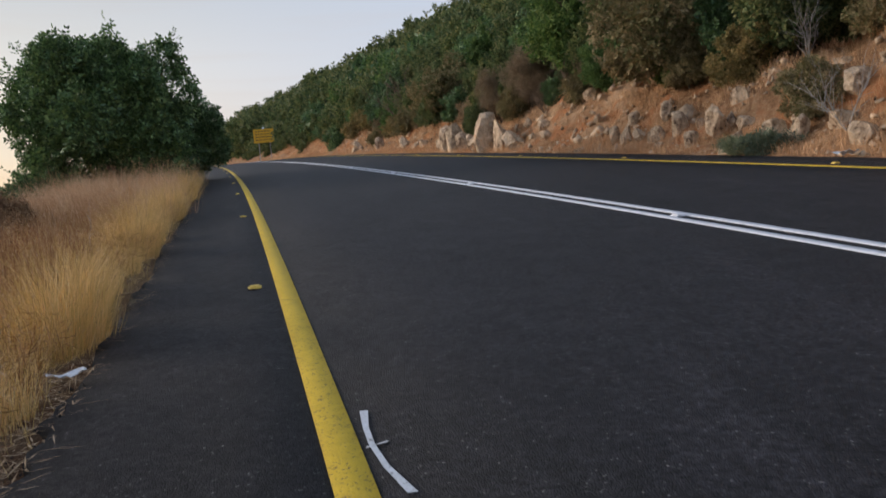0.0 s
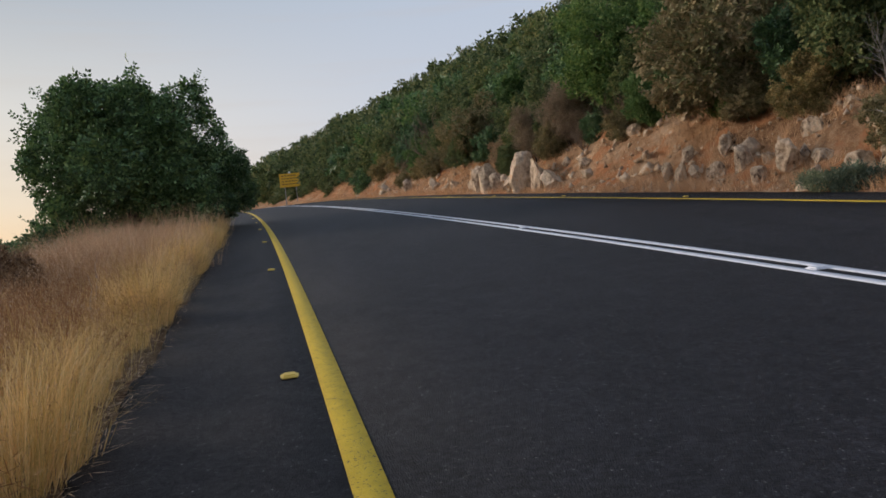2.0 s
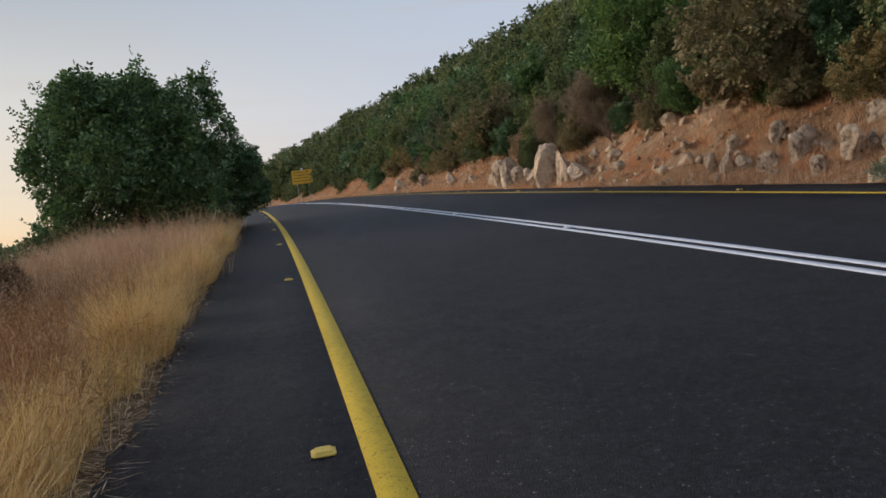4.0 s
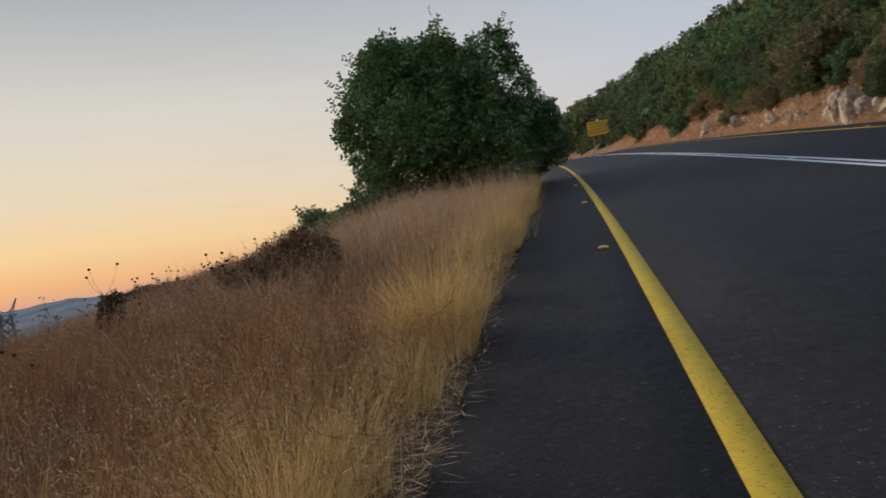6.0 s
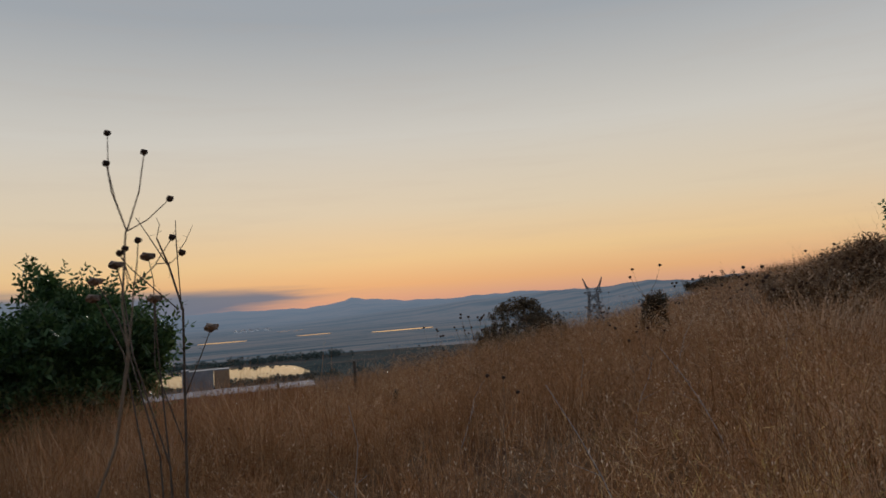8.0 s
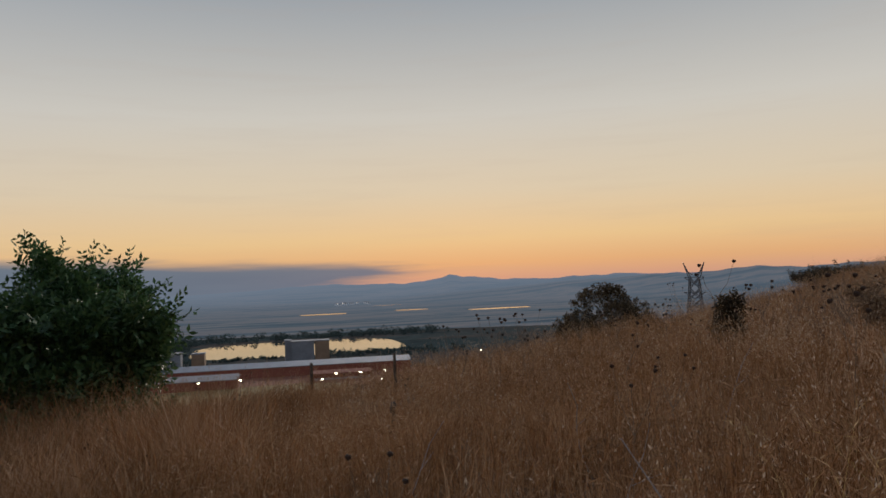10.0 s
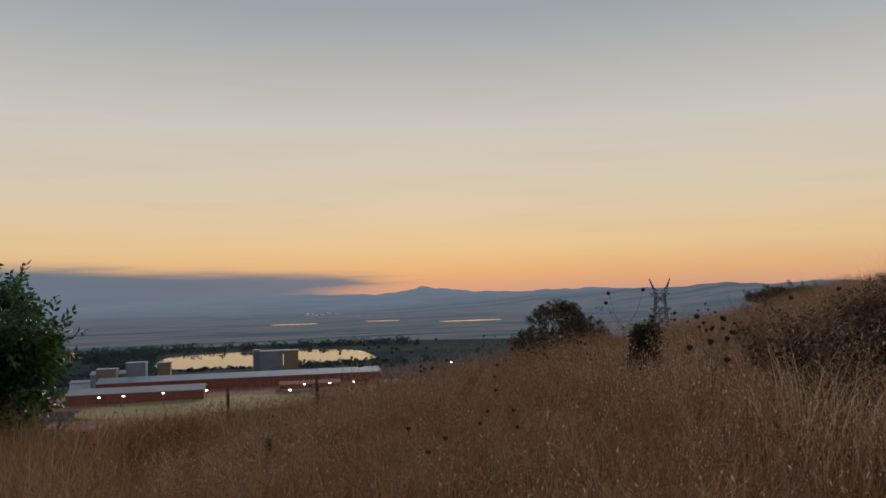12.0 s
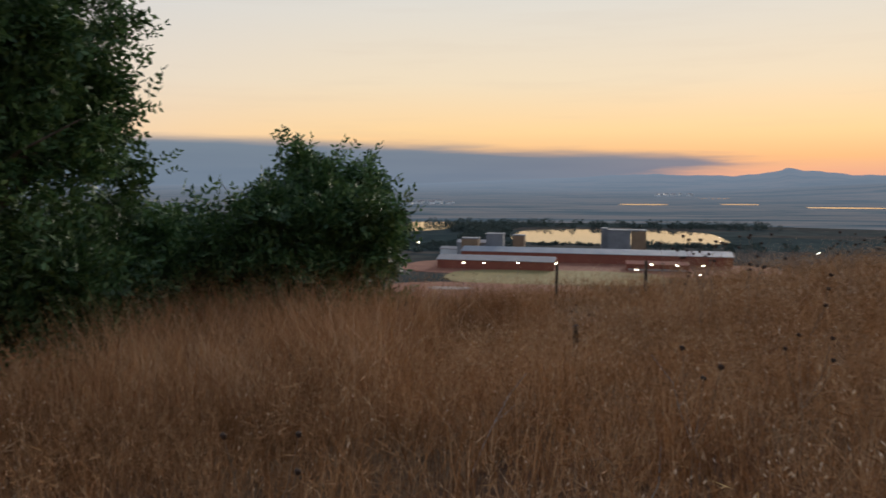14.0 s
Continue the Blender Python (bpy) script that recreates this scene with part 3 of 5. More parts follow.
yellow_stud, white_stud = stud_mesh("stud", 0.1, 0.09, 0.02), stud_mesh("stud", 0.13, 0.12, 0.02)
for i in range(11):
    for d, me, mat, lab, grp in ((-0.24, yellow_stud, STUD_YELLOW, "yellow plastic road stud beside the edge line", "studs along the near edge line"),
                                 (FAR_AT + 0.29, yellow_stud, STUD_YELLOW, "yellow plastic road stud beside the far edge line", "studs along the far edge line"),
                                 (WHITE_AT, white_stud, WHITE_PAINT, "white road stud between the two centre lines", "studs on the centre line")):
        y = (5.58 + 5.5 * i) if d < 0 else (2.8 + 5.5 * i) if d > 5 else (6.02 + 6.0 * i)
        ob = mesh_object("road_stud", me, mat)
        ob.matrix_basis = road_pose(d, y, 0.001)
        tagged(ob, lab, "road stud", grp)


def chalk_mark():
    """A sprayed tick with a cross bar beside the edge line."""
    bm = bmesh.new()
    for pts, wid in (([(0.10, 2.85), (0.08, 2.69), (0.075, 2.54), (0.09, 2.36), (0.13, 2.16)], 0.011), ([(0.053, 2.525), (0.133, 2.54)], 0.008)):
        prev = None
        for j, (d, y) in enumerate(pts):
            p = on_road(d, y) + Vector((0, 0, 0.005))
            wj = wid * (1.5 if j in (0, len(pts) - 1) and len(pts) > 2 else 1.0)
            along = Vector((wj, 0, 0)) if len(pts) > 2 else Vector((0, wj, 0))
            pair = [bm.verts.new(p - along), bm.verts.new(p + along)]
            if prev:
                bm.faces.new((prev[0], prev[1], pair[1], pair[0]))
            prev = pair
    part("chalk_mark", bm, CHALK, road, "sprayed white survey tick")


chalk_mark()

# crumpled scrap of paper on the verge
bm = bmesh.new()
bmesh.ops.create_grid(bm, x_segments=7, y_segments=4, size=0.5)
for v in bm.verts:
    v.co = Vector((v.co.x * 0.17, v.co.y * 0.09, 0.03 + 0.02 * noise.noise(v.co * 5) + 0.05 * abs(v.co.x)))
bmesh.ops.solidify(bm, geom=bm.faces[:], thickness=0.002)
scrap = part("paper_scrap", bm, PAPER)
scrap.matrix_basis = Matrix.Translation(on_ground(-1.69, 3.63, 0.05)) @ Matrix.Rotation(0.6, 4, "Z")
tagged(scrap, "crumpled white paper scrap on the grassy road edge", "litter")


bm = bmesh.new()
bmesh.ops.create_grid(bm, x_segments=6, y_segments=4, size=0.5)
for v in bm.verts:
    v.co = Vector((v.co.x * 0.34, v.co.y * 0.2, 0.04 + 0.05 * noise.noise(v.co * 4) + 0.08 * abs(v.co.y)))
bmesh.ops.solidify(bm, geom=bm.faces[:], thickness=0.003)
rag = part("plastic_scrap", bm, PAPER)
rag.matrix_basis = Matrix.Translation(on_ground(6.63, 10.87, 0.02)) @ Matrix.Rotation(0.3, 4, "Z")
tagged(rag, "pale plastic scrap lying at the foot of the bank", "litter")


def warning_sign(x, y):
    base = on_ground(x, y)
    sign = thing("road_sign", Matrix.Translation(base) @ Matrix.Rotation(radians(6), 4, "Z"), "large yellow works sign board on a post beside the road", "sign")
    for sx in (-0.75, 0.75):
        part("post", box_bm(0.1, 0.08, 3.0, (sx, 0.04, -0.4), 0.01), GALVANISED, sign)
    board = part("board", box_bm(2.72, 0.06, 1.85, (0, -0.03, 2.42), 0.02), SIGN_YELLOW, sign, "yellow board with a dark rim")
    rng = random.Random(3)
    for r in range(4):
        xx = -1.1
        while xx < 0.92:
            ln = rng.uniform(0.2, 0.44)
            part("lettering", box_bm(min(ln, 1.1 - xx), 0.012, 0.1, (xx + ln / 2, -0.066, 3.92 - 0.38 * r)), SIGN_TEXT, board)
            xx += ln + 0.1
    part("bracket", box_bm(0.3, 0.06, 0.28, (0.0, -0.02, 4.25), 0.02), PAPER, sign, "small white plate on top")
    return sign


warning_sign(-18.5, 101.5)


# ---- trees and shrubs ----
def tree(name, mat, label, category, seed, rx, ry, rz, count, n_leaf, spray, leaf, leaf_w, m, group="", trunk_r=0.0, **more):
    t = thing(name, m, label, category, group)
    v, f = crown(seed, rx, ry, rz, count, n_leaf, spray, leaf, leaf_w, **more)
    mesh_object("crown", tri_mesh("crown", v, f), mat, t)
    part("trunk", trunk_bm(seed, rz * 1.8, min(rx, ry), trunk_r or rz * 0.05), BARK, t)
    return t


def stand(x, y, turn=0.0, size=1.0, sink=0.0):
    return Matrix.Translation(on_ground(x, y, -sink)) @ Matrix.Rotation(turn, 4, "Z") @ Matrix.Scale(size, 4)


# the big carob beside the road, and the lower growth that leans out of it
tree("carob_tree", CAROB_LEAF, "large dense dark green carob tree beside the road", "tree", 11, 2.55, 2.55, 2.62, 16000, 6, 0.26, 0.105, 0.065,
     stand(-8.35, 21.8), trunk_r=0.2, lobes=64, lobe=0.23, inner=0.15, shoots=110, low=-0.06)
tree("carob_tree", CAROB_LEAF, "dark green carob sapling leaning over the road edge", "tree", 12, 1.5, 1.8, 1.5, 5000, 6, 0.24, 0.10, 0.06,
     stand(-8.0, 26.6), lobes=20)
tree("carob_tree", CAROB_LEAF, "low dark green carob shrub below the big tree", "tree", 13, 1.1, 1.1, 0.62, 3600, 6, 0.22, 0.09, 0.055,
     stand(-10.9, 20.4), lobes=26, lobe=0.3, shoots=30)

# shrubs of the slope seen against the valley
tree("lentisk_shrub", LENTISK_LEAF, "dark green leafy lentisk shrub in dry grass", "shrub", 21, 1.78, 1.6, 1.42, 8000, 8, 0.27, 0.095, 0.042,
     stand(-13.25, 3.95), lobes=46, lobe=0.2, inner=0.3, shoots=150)
tree("lentisk_shrub", LENTISK_LEAF, "dark green lentisk shrub crowding beside a taller one", "shrub", 29, 1.7, 1.5, 1.22, 4200, 8, 0.27, 0.095, 0.042,
     stand(-12.6, 1.6), lobes=40, lobe=0.22, inner=0.3, shoots=90)
tree("lentisk_shrub", LENTISK_LEAF, "tall dark green lentisk tree with an open ragged crown", "shrub", 22, 1.72, 1.72, 2.4, 10000, 8, 0.26, 0.085, 0.04,
     stand(-9.75, 1.75), lobes=48, lobe=0.23, inner=0.3, shoots=160)
tree("round_shrub", DARK_LEAF, "rounded dark shrub beyond the crest of the slope", "shrub", 23, 2.3, 2.3, 1.5, 3600, 6, 0.26, 0.12, 0.06, stand(-32.3, 22.8))
tree("cypress_sapling", DARK_LEAF, "small upright dark evergreen in dry grass", "shrub", 24, 0.14, 0.14, 0.4, 800, 6, 0.1, 0.05, 0.018, stand(-10.2, 12.2), lobes=22, lobe=0.24, shoots=26, reach=(0.3, 1.0))
tree("bramble_shrub", WITHERED, "tangled brown withered bramble on the slope", "shrub", 25, 0.72, 0.7, 0.42, 4200, 6, 0.1, 0.05, 0.012, stand(-6.3, 11.3), lobes=34, lobe=0.28, shoots=60, reach=(0.3, 0.95))
tree("round_shrub", DARK_LEAF, "rounded brown shrub on the crest of the slope", "shrub", 26, 1.7, 1.7, 0.62 * (1.6 - float(ground_z(-31.9, 35.3))), 2600, 6, 0.24, 0.1, 0.05, stand(-31.9, 35.3), shoots=30)
tree("lentisk_shrub", OLIVE_LEAF, "small green shrub at the edge of the verge", "shrub", 28, 0.5, 0.5, 0.4, 900, 6, 0.12, 0.06, 0.03, stand(-3.3, 3.4))

# the wooded hill above the far side
RNG = random.Random(8)
protos = []
for j, (mat, lab) in enumerate(((OAK_LEAF, "dense green evergreen oak on the wooded hillside"), (BRIGHT_LEAF, "fresh green leafy tree on the wooded hillside"),
                                (CAROB_LEAF, "dark green carob tree on the wooded hillside"), (OLIVE_LEAF, "dusty olive-brown shrub on the wooded hillside"),
                                (OAK_LEAF, "broad green oak shrub on the wooded hillside"), (BROWN_LEAF, "withered brown shrub on the wooded hillside"))):
    protos.append((j, mat, lab))
hill_made = {}
FAR_SPOTS = []


def hill_tree(kind, detail, m):
    j, mat, lab = protos[kind]
    key = (kind, detail)
    if key in hill_made:
        return copy_thing(hill_made[key], m @ Matrix.Scale(1 / hill_made[key].scale.x, 4))
    counts = {2: (3300, 6, 0.25, 0.12, 0.07), 1: (1300, 6, 0.36, 0.18, 0.105), 0: (600, 4, 0.6, 0.34, 0.2)}[detail]
    if kind == 5:
        counts = (counts[0] + 1200, 6, 0.3, 0.2, 0.02)
    t = tree("hillside_tree", mat, lab, "tree", 100 + kind * 3 + detail, 1.75, 1.75, 2.0, *counts, m, "trees of the hillside", lobes=38, lobe=0.27, reach=(0.35, 1.0), shoots=(0, 40, 90)[detail])
    hill_made[key] = t
    return t


for w_, gap, s0, s1, kinds in ((2.2, 2.4, 0.25, 0.42, (3, 5, 0, 3, 2)), (3.5, 1.9, 0.45, 0.7, (0, 3, 4, 1, 2, 0)), (5.8, 2.0, 0.68, 0.92, (0, 1, 2, 4, 0)), (8.6, 2.2, 0.74, 1.0, (0, 4, 1, 0, 2)),
                               (12.0, 2.6, 0.74, 1.0, (0, 4, 2, 0)), (16.0, 3.0, 0.78, 1.02, (0, 4, 0)), (21.0, 3.8, 0.8, 1.05, (0, 4, 2)), (27.0, 4.6, 0.85, 1.1, (0, 4))):
    y = 4.0 + RNG.uniform(0, 2)
    while y < 125:
        p = on_road(FAR_EDGE + w_ + RNG.uniform(-0.8, 0.8), y)
        far_off = y + w_
        if w_ < 5 and abs(y - 19.1) < 2.0:
            y += 1.0
            continue
        size = RNG.uniform(s0, s1) * (1.05 + 0.2 * min(max((y - 30) / 50, 0), 1))
        if y > 76:
            FAR_SPOTS.append((p.x, p.y, RNG.uniform(0, 6.28), size))
            y += gap * RNG.uniform(0.75, 1.25) * 1.35
            continue
        hill_tree(RNG.choice(kinds), 2 if far_off < 34 and w_ < 10 else 1 if far_off < 62 else 0,
                  stand(p.x, p.y, RNG.uniform(0, 6.28), size, 0.15))
        y += gap * RNG.uniform(0.75, 1.25) * (1.0 if y < 60 else 1.35)


# the woods go on past the bend
for w_, gap in ((3.0, 3.2), (7.0, 3.6), (12.0, 4.2), (18.0, 5.0), (25.0, 6.0)):
    y = 122.0 + RNG.uniform(0, 3)
    while y < 215:
        p = on_road(FAR_EDGE + w_ + RNG.uniform(-1, 1), y)
        FAR_SPOTS.append((p.x, p.y, RNG.uniform(0, 6.28), RNG.uniform(1.15, 1.6)))
        y += gap * RNG.uniform(0.75, 1.25)


def far_hill_woods():
    """The trees farthest up the road, a few crown shapes set down many times and joined."""
    shapes = [crown(300 + q, 1.75, 1.75, 2.0, 260, 4, 0.6, 0.45, 0.27, lobes=30, lobe=0.28, reach=(0.35, 1.0)) for q in range(5)]
    sets = []
    for q, (x, y, turn, size) in enumerate(FAR_SPOTS):
        v, t = shapes[q % 5]
        c, d = math.cos(turn) * size, math.sin(turn) * size
        sets.append((np.stack([v[:, 0] * c - v[:, 1] * d + x, v[:, 0] * d + v[:, 1] * c + y, v[:, 2] * size + float(ground_z(x, y)) - 0.3], 1), t))
    vs, ts, off = [], [], 0
    for v, t in sets:
        vs.append(v), ts.append(t + off)
        off += len(v)
    return np.concatenate(vs), np.concatenate(ts)


tagged(mesh_object("hill_woods", tri_mesh("hill_woods", *far_hill_woods()), OAK_LEAF), "dense green woods on the hillside beyond the bend", "woods", kind="stuff")


# the ones that stand out at the top of the bank
for kind_, x, y, s in ((1, 6.66, 25.55, 1.05), (3, 7.43, 19.12, 1.02), (2, 8.3, 17.2, 0.6), (0, 8.9, 16.2, 0.8), (5, 4.13, 30.16, 0.5), (5, 5.07, 27.93, 0.55), (1, 6.57, 22.82, 0.42)):
    hill_tree(kind_, 2, stand(x, y, x, s, 0.1))


# ---- rocks of the bank ----
def rock_mesh(seed, tall):
    """A broken limestone block: a lump cut by random planes, then roughened."""
    rng = random.Random(seed)
    bm = bmesh.new()
    bmesh.ops.create_icosphere(bm, subdivisions=4, radius=0.6)
    off = Vector((seed * 7.3, seed * 3.1, seed * 1.7))
    cuts = []
    for _ in range(13):
        n_ = Vector((rng.gauss(0, 1), rng.gauss(0, 1), rng.gauss(0, 0.7))).normalized()
        cuts.append((n_, rng.uniform(0.27, 0.48)))
    for v in bm.verts:
        c = v.co.copy()
        for n_, k in cuts:
            over = c.dot(n_) - k
            if over > 0:
                c -= n_ * over
        c += c.normalized() * (0.05 * noise.noise(c * 4 + off) + 0.035 * noise.noise(c * 11 + off))
        v.co = Vector((c.x, c.y, c.z * tall))
    me = bpy.data.meshes.new("rock")
    bm.to_mesh(me)
    bm.free()
    me.materials.append(LIMESTONE)
    return me


rock_kinds = [rock_mesh(s, t) for s, t in ((1, 1.0), (2, 1.3), (3, 0.8), (4, 1.1), (5, 0.7), (6, 1.5))]


def rock(x, y, size, kind, turn, dz=0.0, label="weathered pale limestone rock in the road bank"):
    ob = mesh_object("rock", rock_kinds[kind], None)
    ob.matrix_basis = Matrix.Translation(on_ground(x, y, dz)) @ Matrix.Rotation(turn, 4, "Z") @ Matrix.Diagonal((size[0], size[1], size[2], 1))
    return tagged(ob, label, "rock", "rocks of the bank")


for y, w_, s, k_, dz in ((23.3, 0.75, 0.8, 3, 0.2), (24.2, 0.7, 1.0, 5, 0.3), (25.2, 0.6, 1.25, 1, 0.35), (26.2, 0.6, 1.05, 3, 0.25), (27.2, 0.75, 0.8, 3, 0.2), (28.0, 0.55, 0.7, 1, 0.25), (29.2, 0.6, 1.15, 5, 0.3),
                         (30.2, 0.65, 1.0, 1, 0.25), (31.4, 0.8, 0.8, 0, 0.15), (34.5, 0.9, 0.75, 4, 0.1), (38.0, 0.9, 0.8, 3, 0.15), (44.0, 0.9, 0.8, 1, 0.2), (50.0, 1.0, 0.9, 3, 0.15), (22.4, 1.5, 0.55, 2, 0.05),
                         (21.4, 2.2, 0.6, 4, 0.05), (20.7, 2.4, 0.5, 2, 0.05), (19.8, 2.3, 0.45, 4, 0.03), (16.9, 0.9, 0.42, 1, 0.1), (16.3, 0.85, 0.45, 5, 0.12), (15.8, 0.9, 0.38, 3, 0.08), (15.2, 0.95, 0.42, 0, 0.08),
                         (14.5, 1.1, 0.5, 1, 0.1), (14.0, 1.35, 0.36, 4, 0.05), (13.2, 1.8, 0.5, 0, 0.06), (12.5, 1.25, 0.4, 2, 0.05), (11.8, 1.9, 0.6, 3, 0.08), (11.0, 1.2, 0.42, 4, 0.05), (10.2, 1.7, 0.55, 0, 0.06),
                         (17.8, 1.9, 0.35, 4, 0.03), (18.6, 1.4, 0.35, 2, 0.03), (16.6, 1.3, 0.4, 0, 0.05), (15.5, 1.5, 0.5, 3, 0.1), (14.8, 0.75, 0.34, 4, 0.04), (13.7, 0.85, 0.5, 0, 0.04), (13.0, 1.0, 0.6, 3, 0.14),
                         (12.2, 0.8, 0.42, 2, 0.03), (11.5, 1.1, 0.62, 0, 0.05), (10.7, 0.85, 0.5, 3, 0.1), (10.0, 1.15, 0.6, 4, 0.05), (9.3, 0.8, 0.5, 2, 0.05), (8.6, 1.2, 0.55, 3, 0.12), (12.7, 2.3, 0.5, 0, 0.03), (11.2, 2.5, 0.5, 4, 0.03)):
    p = on_road(FAR_EDGE + w_, y)
    rock(p.x, p.y, (s * RNG.uniform(0.75, 1.0), s * RNG.uniform(0.75, 1.0), s * RNG.uniform(0.95, 1.15)), k_, RNG.uniform(0, 6.28), dz)
p = on_road(FAR_EDGE + 0.35, 17.9)
rock(p.x, p.y, (0.26, 0.22, 0.2), 2, 0.4, 0.04, "small white stone at the foot of the bank")


def rubble(n):
    """Small broken stones strewn over the cut bank."""
    rng = np.random.default_rng(15)
    yy = rng.uniform(6, 60, n)
    d = FAR_EDGE + 0.3 + rng.random(n) ** 1.2 * 2.6
    a = np.arcsin((yy - CY) / RAD)
    x, y = CX + (RAD + d) * np.cos(a), CY + (RAD + d) * np.sin(a)
    size = rng.gamma(1.6, 0.026, n) + 0.02
    cen = np.stack([x, y, ground_z(x, y) + size * 0.25], 1)
    octa = np.array([[1, 0, 0], [0, 1, 0], [-1, 0, 0], [0, -1, 0], [0, 0, 1], [0, 0, -1]], float)
    v = cen[:, None] + (octa[None] + rng.normal(0, 0.3, (n, 6, 3))) * (size[:, None, None] * rng.uniform(0.6, 1.3, (n, 1, 3)))
    f = np.array([[0, 1, 4], [1, 2, 4], [2, 3, 4], [3, 0, 4], [1, 0, 5], [2, 1, 5], [3, 2, 5], [0, 3, 5]])
    return v.reshape(-1, 3), (np.arange(n)[:, None, None] * 6 + f[None]).reshape(-1, 3)


tagged(mesh_object("rubble", tri_mesh("rubble", *rubble(1500)), LIMESTONE), "small broken limestone rubble on the cut bank", "stones", kind="stuff")


def dead_branch(m, seed, n, length, radius, mat, label, category="branch"):
    """A bare branching twig, all one piece of wood."""
    rng = random.Random(seed)
    bm = bmesh.new()

    def grow(p, d, ln, r, depth):
        pts, rad = [p], [r]
        for i in range(4):
            d = (d + Vector((rng.uniform(-1, 1), rng.uniform(-1, 1), rng.uniform(-0.6, 0.8))) * 0.22).normalized()
            p = p + d * ln / 4
            pts.append(p)
            rad.append(r * (1 - 0.18 * (i + 1)))
        tube_into(bm, pts, rad, 5)
        if depth:
            for q in pts[1:]:
                for _ in range(2 if depth > 1 else 1):
                    side_ = (d + Vector((rng.uniform(-1, 1), rng.uniform(-1, 1), rng.uniform(-0.3, 1))) * 0.95).normalized()
                    grow(q, side_, ln * rng.uniform(0.4, 0.62), r * 0.5, depth - 1)
    for _ in range(n):
        grow(Vector((0, 0, -0.02)), Vector((rng.uniform(-0.8, 0.8), rng.uniform(-0.8, 0.8), 1)).normalized(), length * rng.uniform(0.8, 1.1), radius, 2)
    ob = part("dead_branch", bm, mat)
    ob.matrix_basis = m
    return tagged(ob, label, category)


for y, w_, n_, ln, mat, lab in ((12.6, 3.0, 5, 0.9, PALE_TWIG, "bare grey weathered branches on the bank"), (21.5, 2.6, 8, 0.9, DRY_TWIG, "leafless brown bush on top of the bank"),
                                (23.6, 2.2, 8, 0.85, DRY_TWIG, "leafless brown bush on top of the bank"), (25.4, 2.6, 7, 0.8, DRY_TWIG, "leafless brown bush on top of the bank"),
                                (46, 3.4, 6, 2.6, DRY_TWIG, "bare thin-branched tree above the bank"), (9.8, 1.0, 3, 0.9, PALE_TWIG, "fallen pale branch leaning on the bank")):
    p = on_road(FAR_EDGE + w_, y)
    dead_branch(Matrix.Translation(on_ground(p.x, p.y)), int(y * 10), n_, ln, 0.012 * ln + 0.004, mat, lab)

for y, w_ in ((11.3, 0.25), (10.9, 0.45)):
    p = on_road(FAR_EDGE + w_, y)
    tree("roadside_weed", GREY_WEED, "grey-green weed spreading at the foot of the bank", "weed", int(y * 10), 0.55, 0.4, 0.17, 500, 6, 0.12, 0.07, 0.02, stand(p.x, p.y), lobes=10, trunk_r=0.01)


# ---- grass ----
def scatter(rng, n, y0, y1, u0, u1):
    y = rng.uniform(y0, y1, n)
    u = rng.uniform(u0, u1, n)
    s = (y - CY) / RAD
    x = CX + RAD * np.sqrt(1 - s * s) + (EDGE_AT - u) / np.sqrt(1 - s * s)
    return x, y, u


def join(*pairs):
    vs, ts, off = [], [], 0
    for v, t in pairs:
        vs.append(v), ts.append(t + off)
        off += len(v)
    return np.concatenate(vs), np.concatenate(ts)


rg = np.random.default_rng(42)


def field_grass(n, y0, y1, u0, u1, h0, h1, wide):
    x, y, u = scatter(rg, n, y0, y1, u0, u1)
    clump = 0.5 + 0.5 * np.sin(2.1 * x + 1.1 * np.sin(1.7 * y)) * np.sin(1.9 * y + 0.8 * np.sin(2.3 * x))
    keep = rg.random(n) < 0.45 + 0.55 * clump
    x, y, u, clump = x[keep], y[keep], u[keep], clump[keep]
    base = np.stack([x, y, ground_z(x, y) - 0.01], 1)
    h = rg.uniform(h0, h1, len(x)) * (0.7 + 0.45 * clump) * np.clip(0.55 + 0.45 * u, 0.5, 1)
    v, t, mid, tip = blades(rg, base, h, np.full(len(x), wide) * rg.uniform(0.7, 1.3, len(x)), rg.uniform(0.1, 1.15, len(x)))
    return v, t


def tall_straw(n, x0, x1, y0, y1, h0, h1):
    """Long straw in loose bunches, leaning every way."""
    m = max(1, n // 30)
    cx, cy = rg.uniform(x0, x1, m), rg.uniform(y0, y1, m)
    i = rg.integers(0, m, n)
    x, y = cx[i] + rg.normal(0, 0.16, n), cy[i] + rg.normal(0, 0.16, n)
    base = np.stack([x, y, ground_z(x, y) - 0.01], 1)
    h = rg.uniform(h0, h1, n) * rg.uniform(0.65, 1.1, m)[i]
    v, t, mid, tip = blades(rg, base, h, rg.uniform(0.003, 0.006, n), rg.uniform(0.1, 0.75, n))
    return v, t


def by_road(n, y0, y1, u0, u1, h0, h1):
    """Such straw in short steps along the road's edge."""
    steps = 8
    sets = []
    for k in range(steps):
        a, b = y0 + (y1 - y0) * k / steps, y0 + (y1 - y0) * (k + 1) / steps
        edge = on_road(EDGE_AT, 0.5 * (a + b)).x
        sets.append(tall_straw(n // steps, edge - u1, edge - u0, a, b, h0, h1))
    return join(*sets)


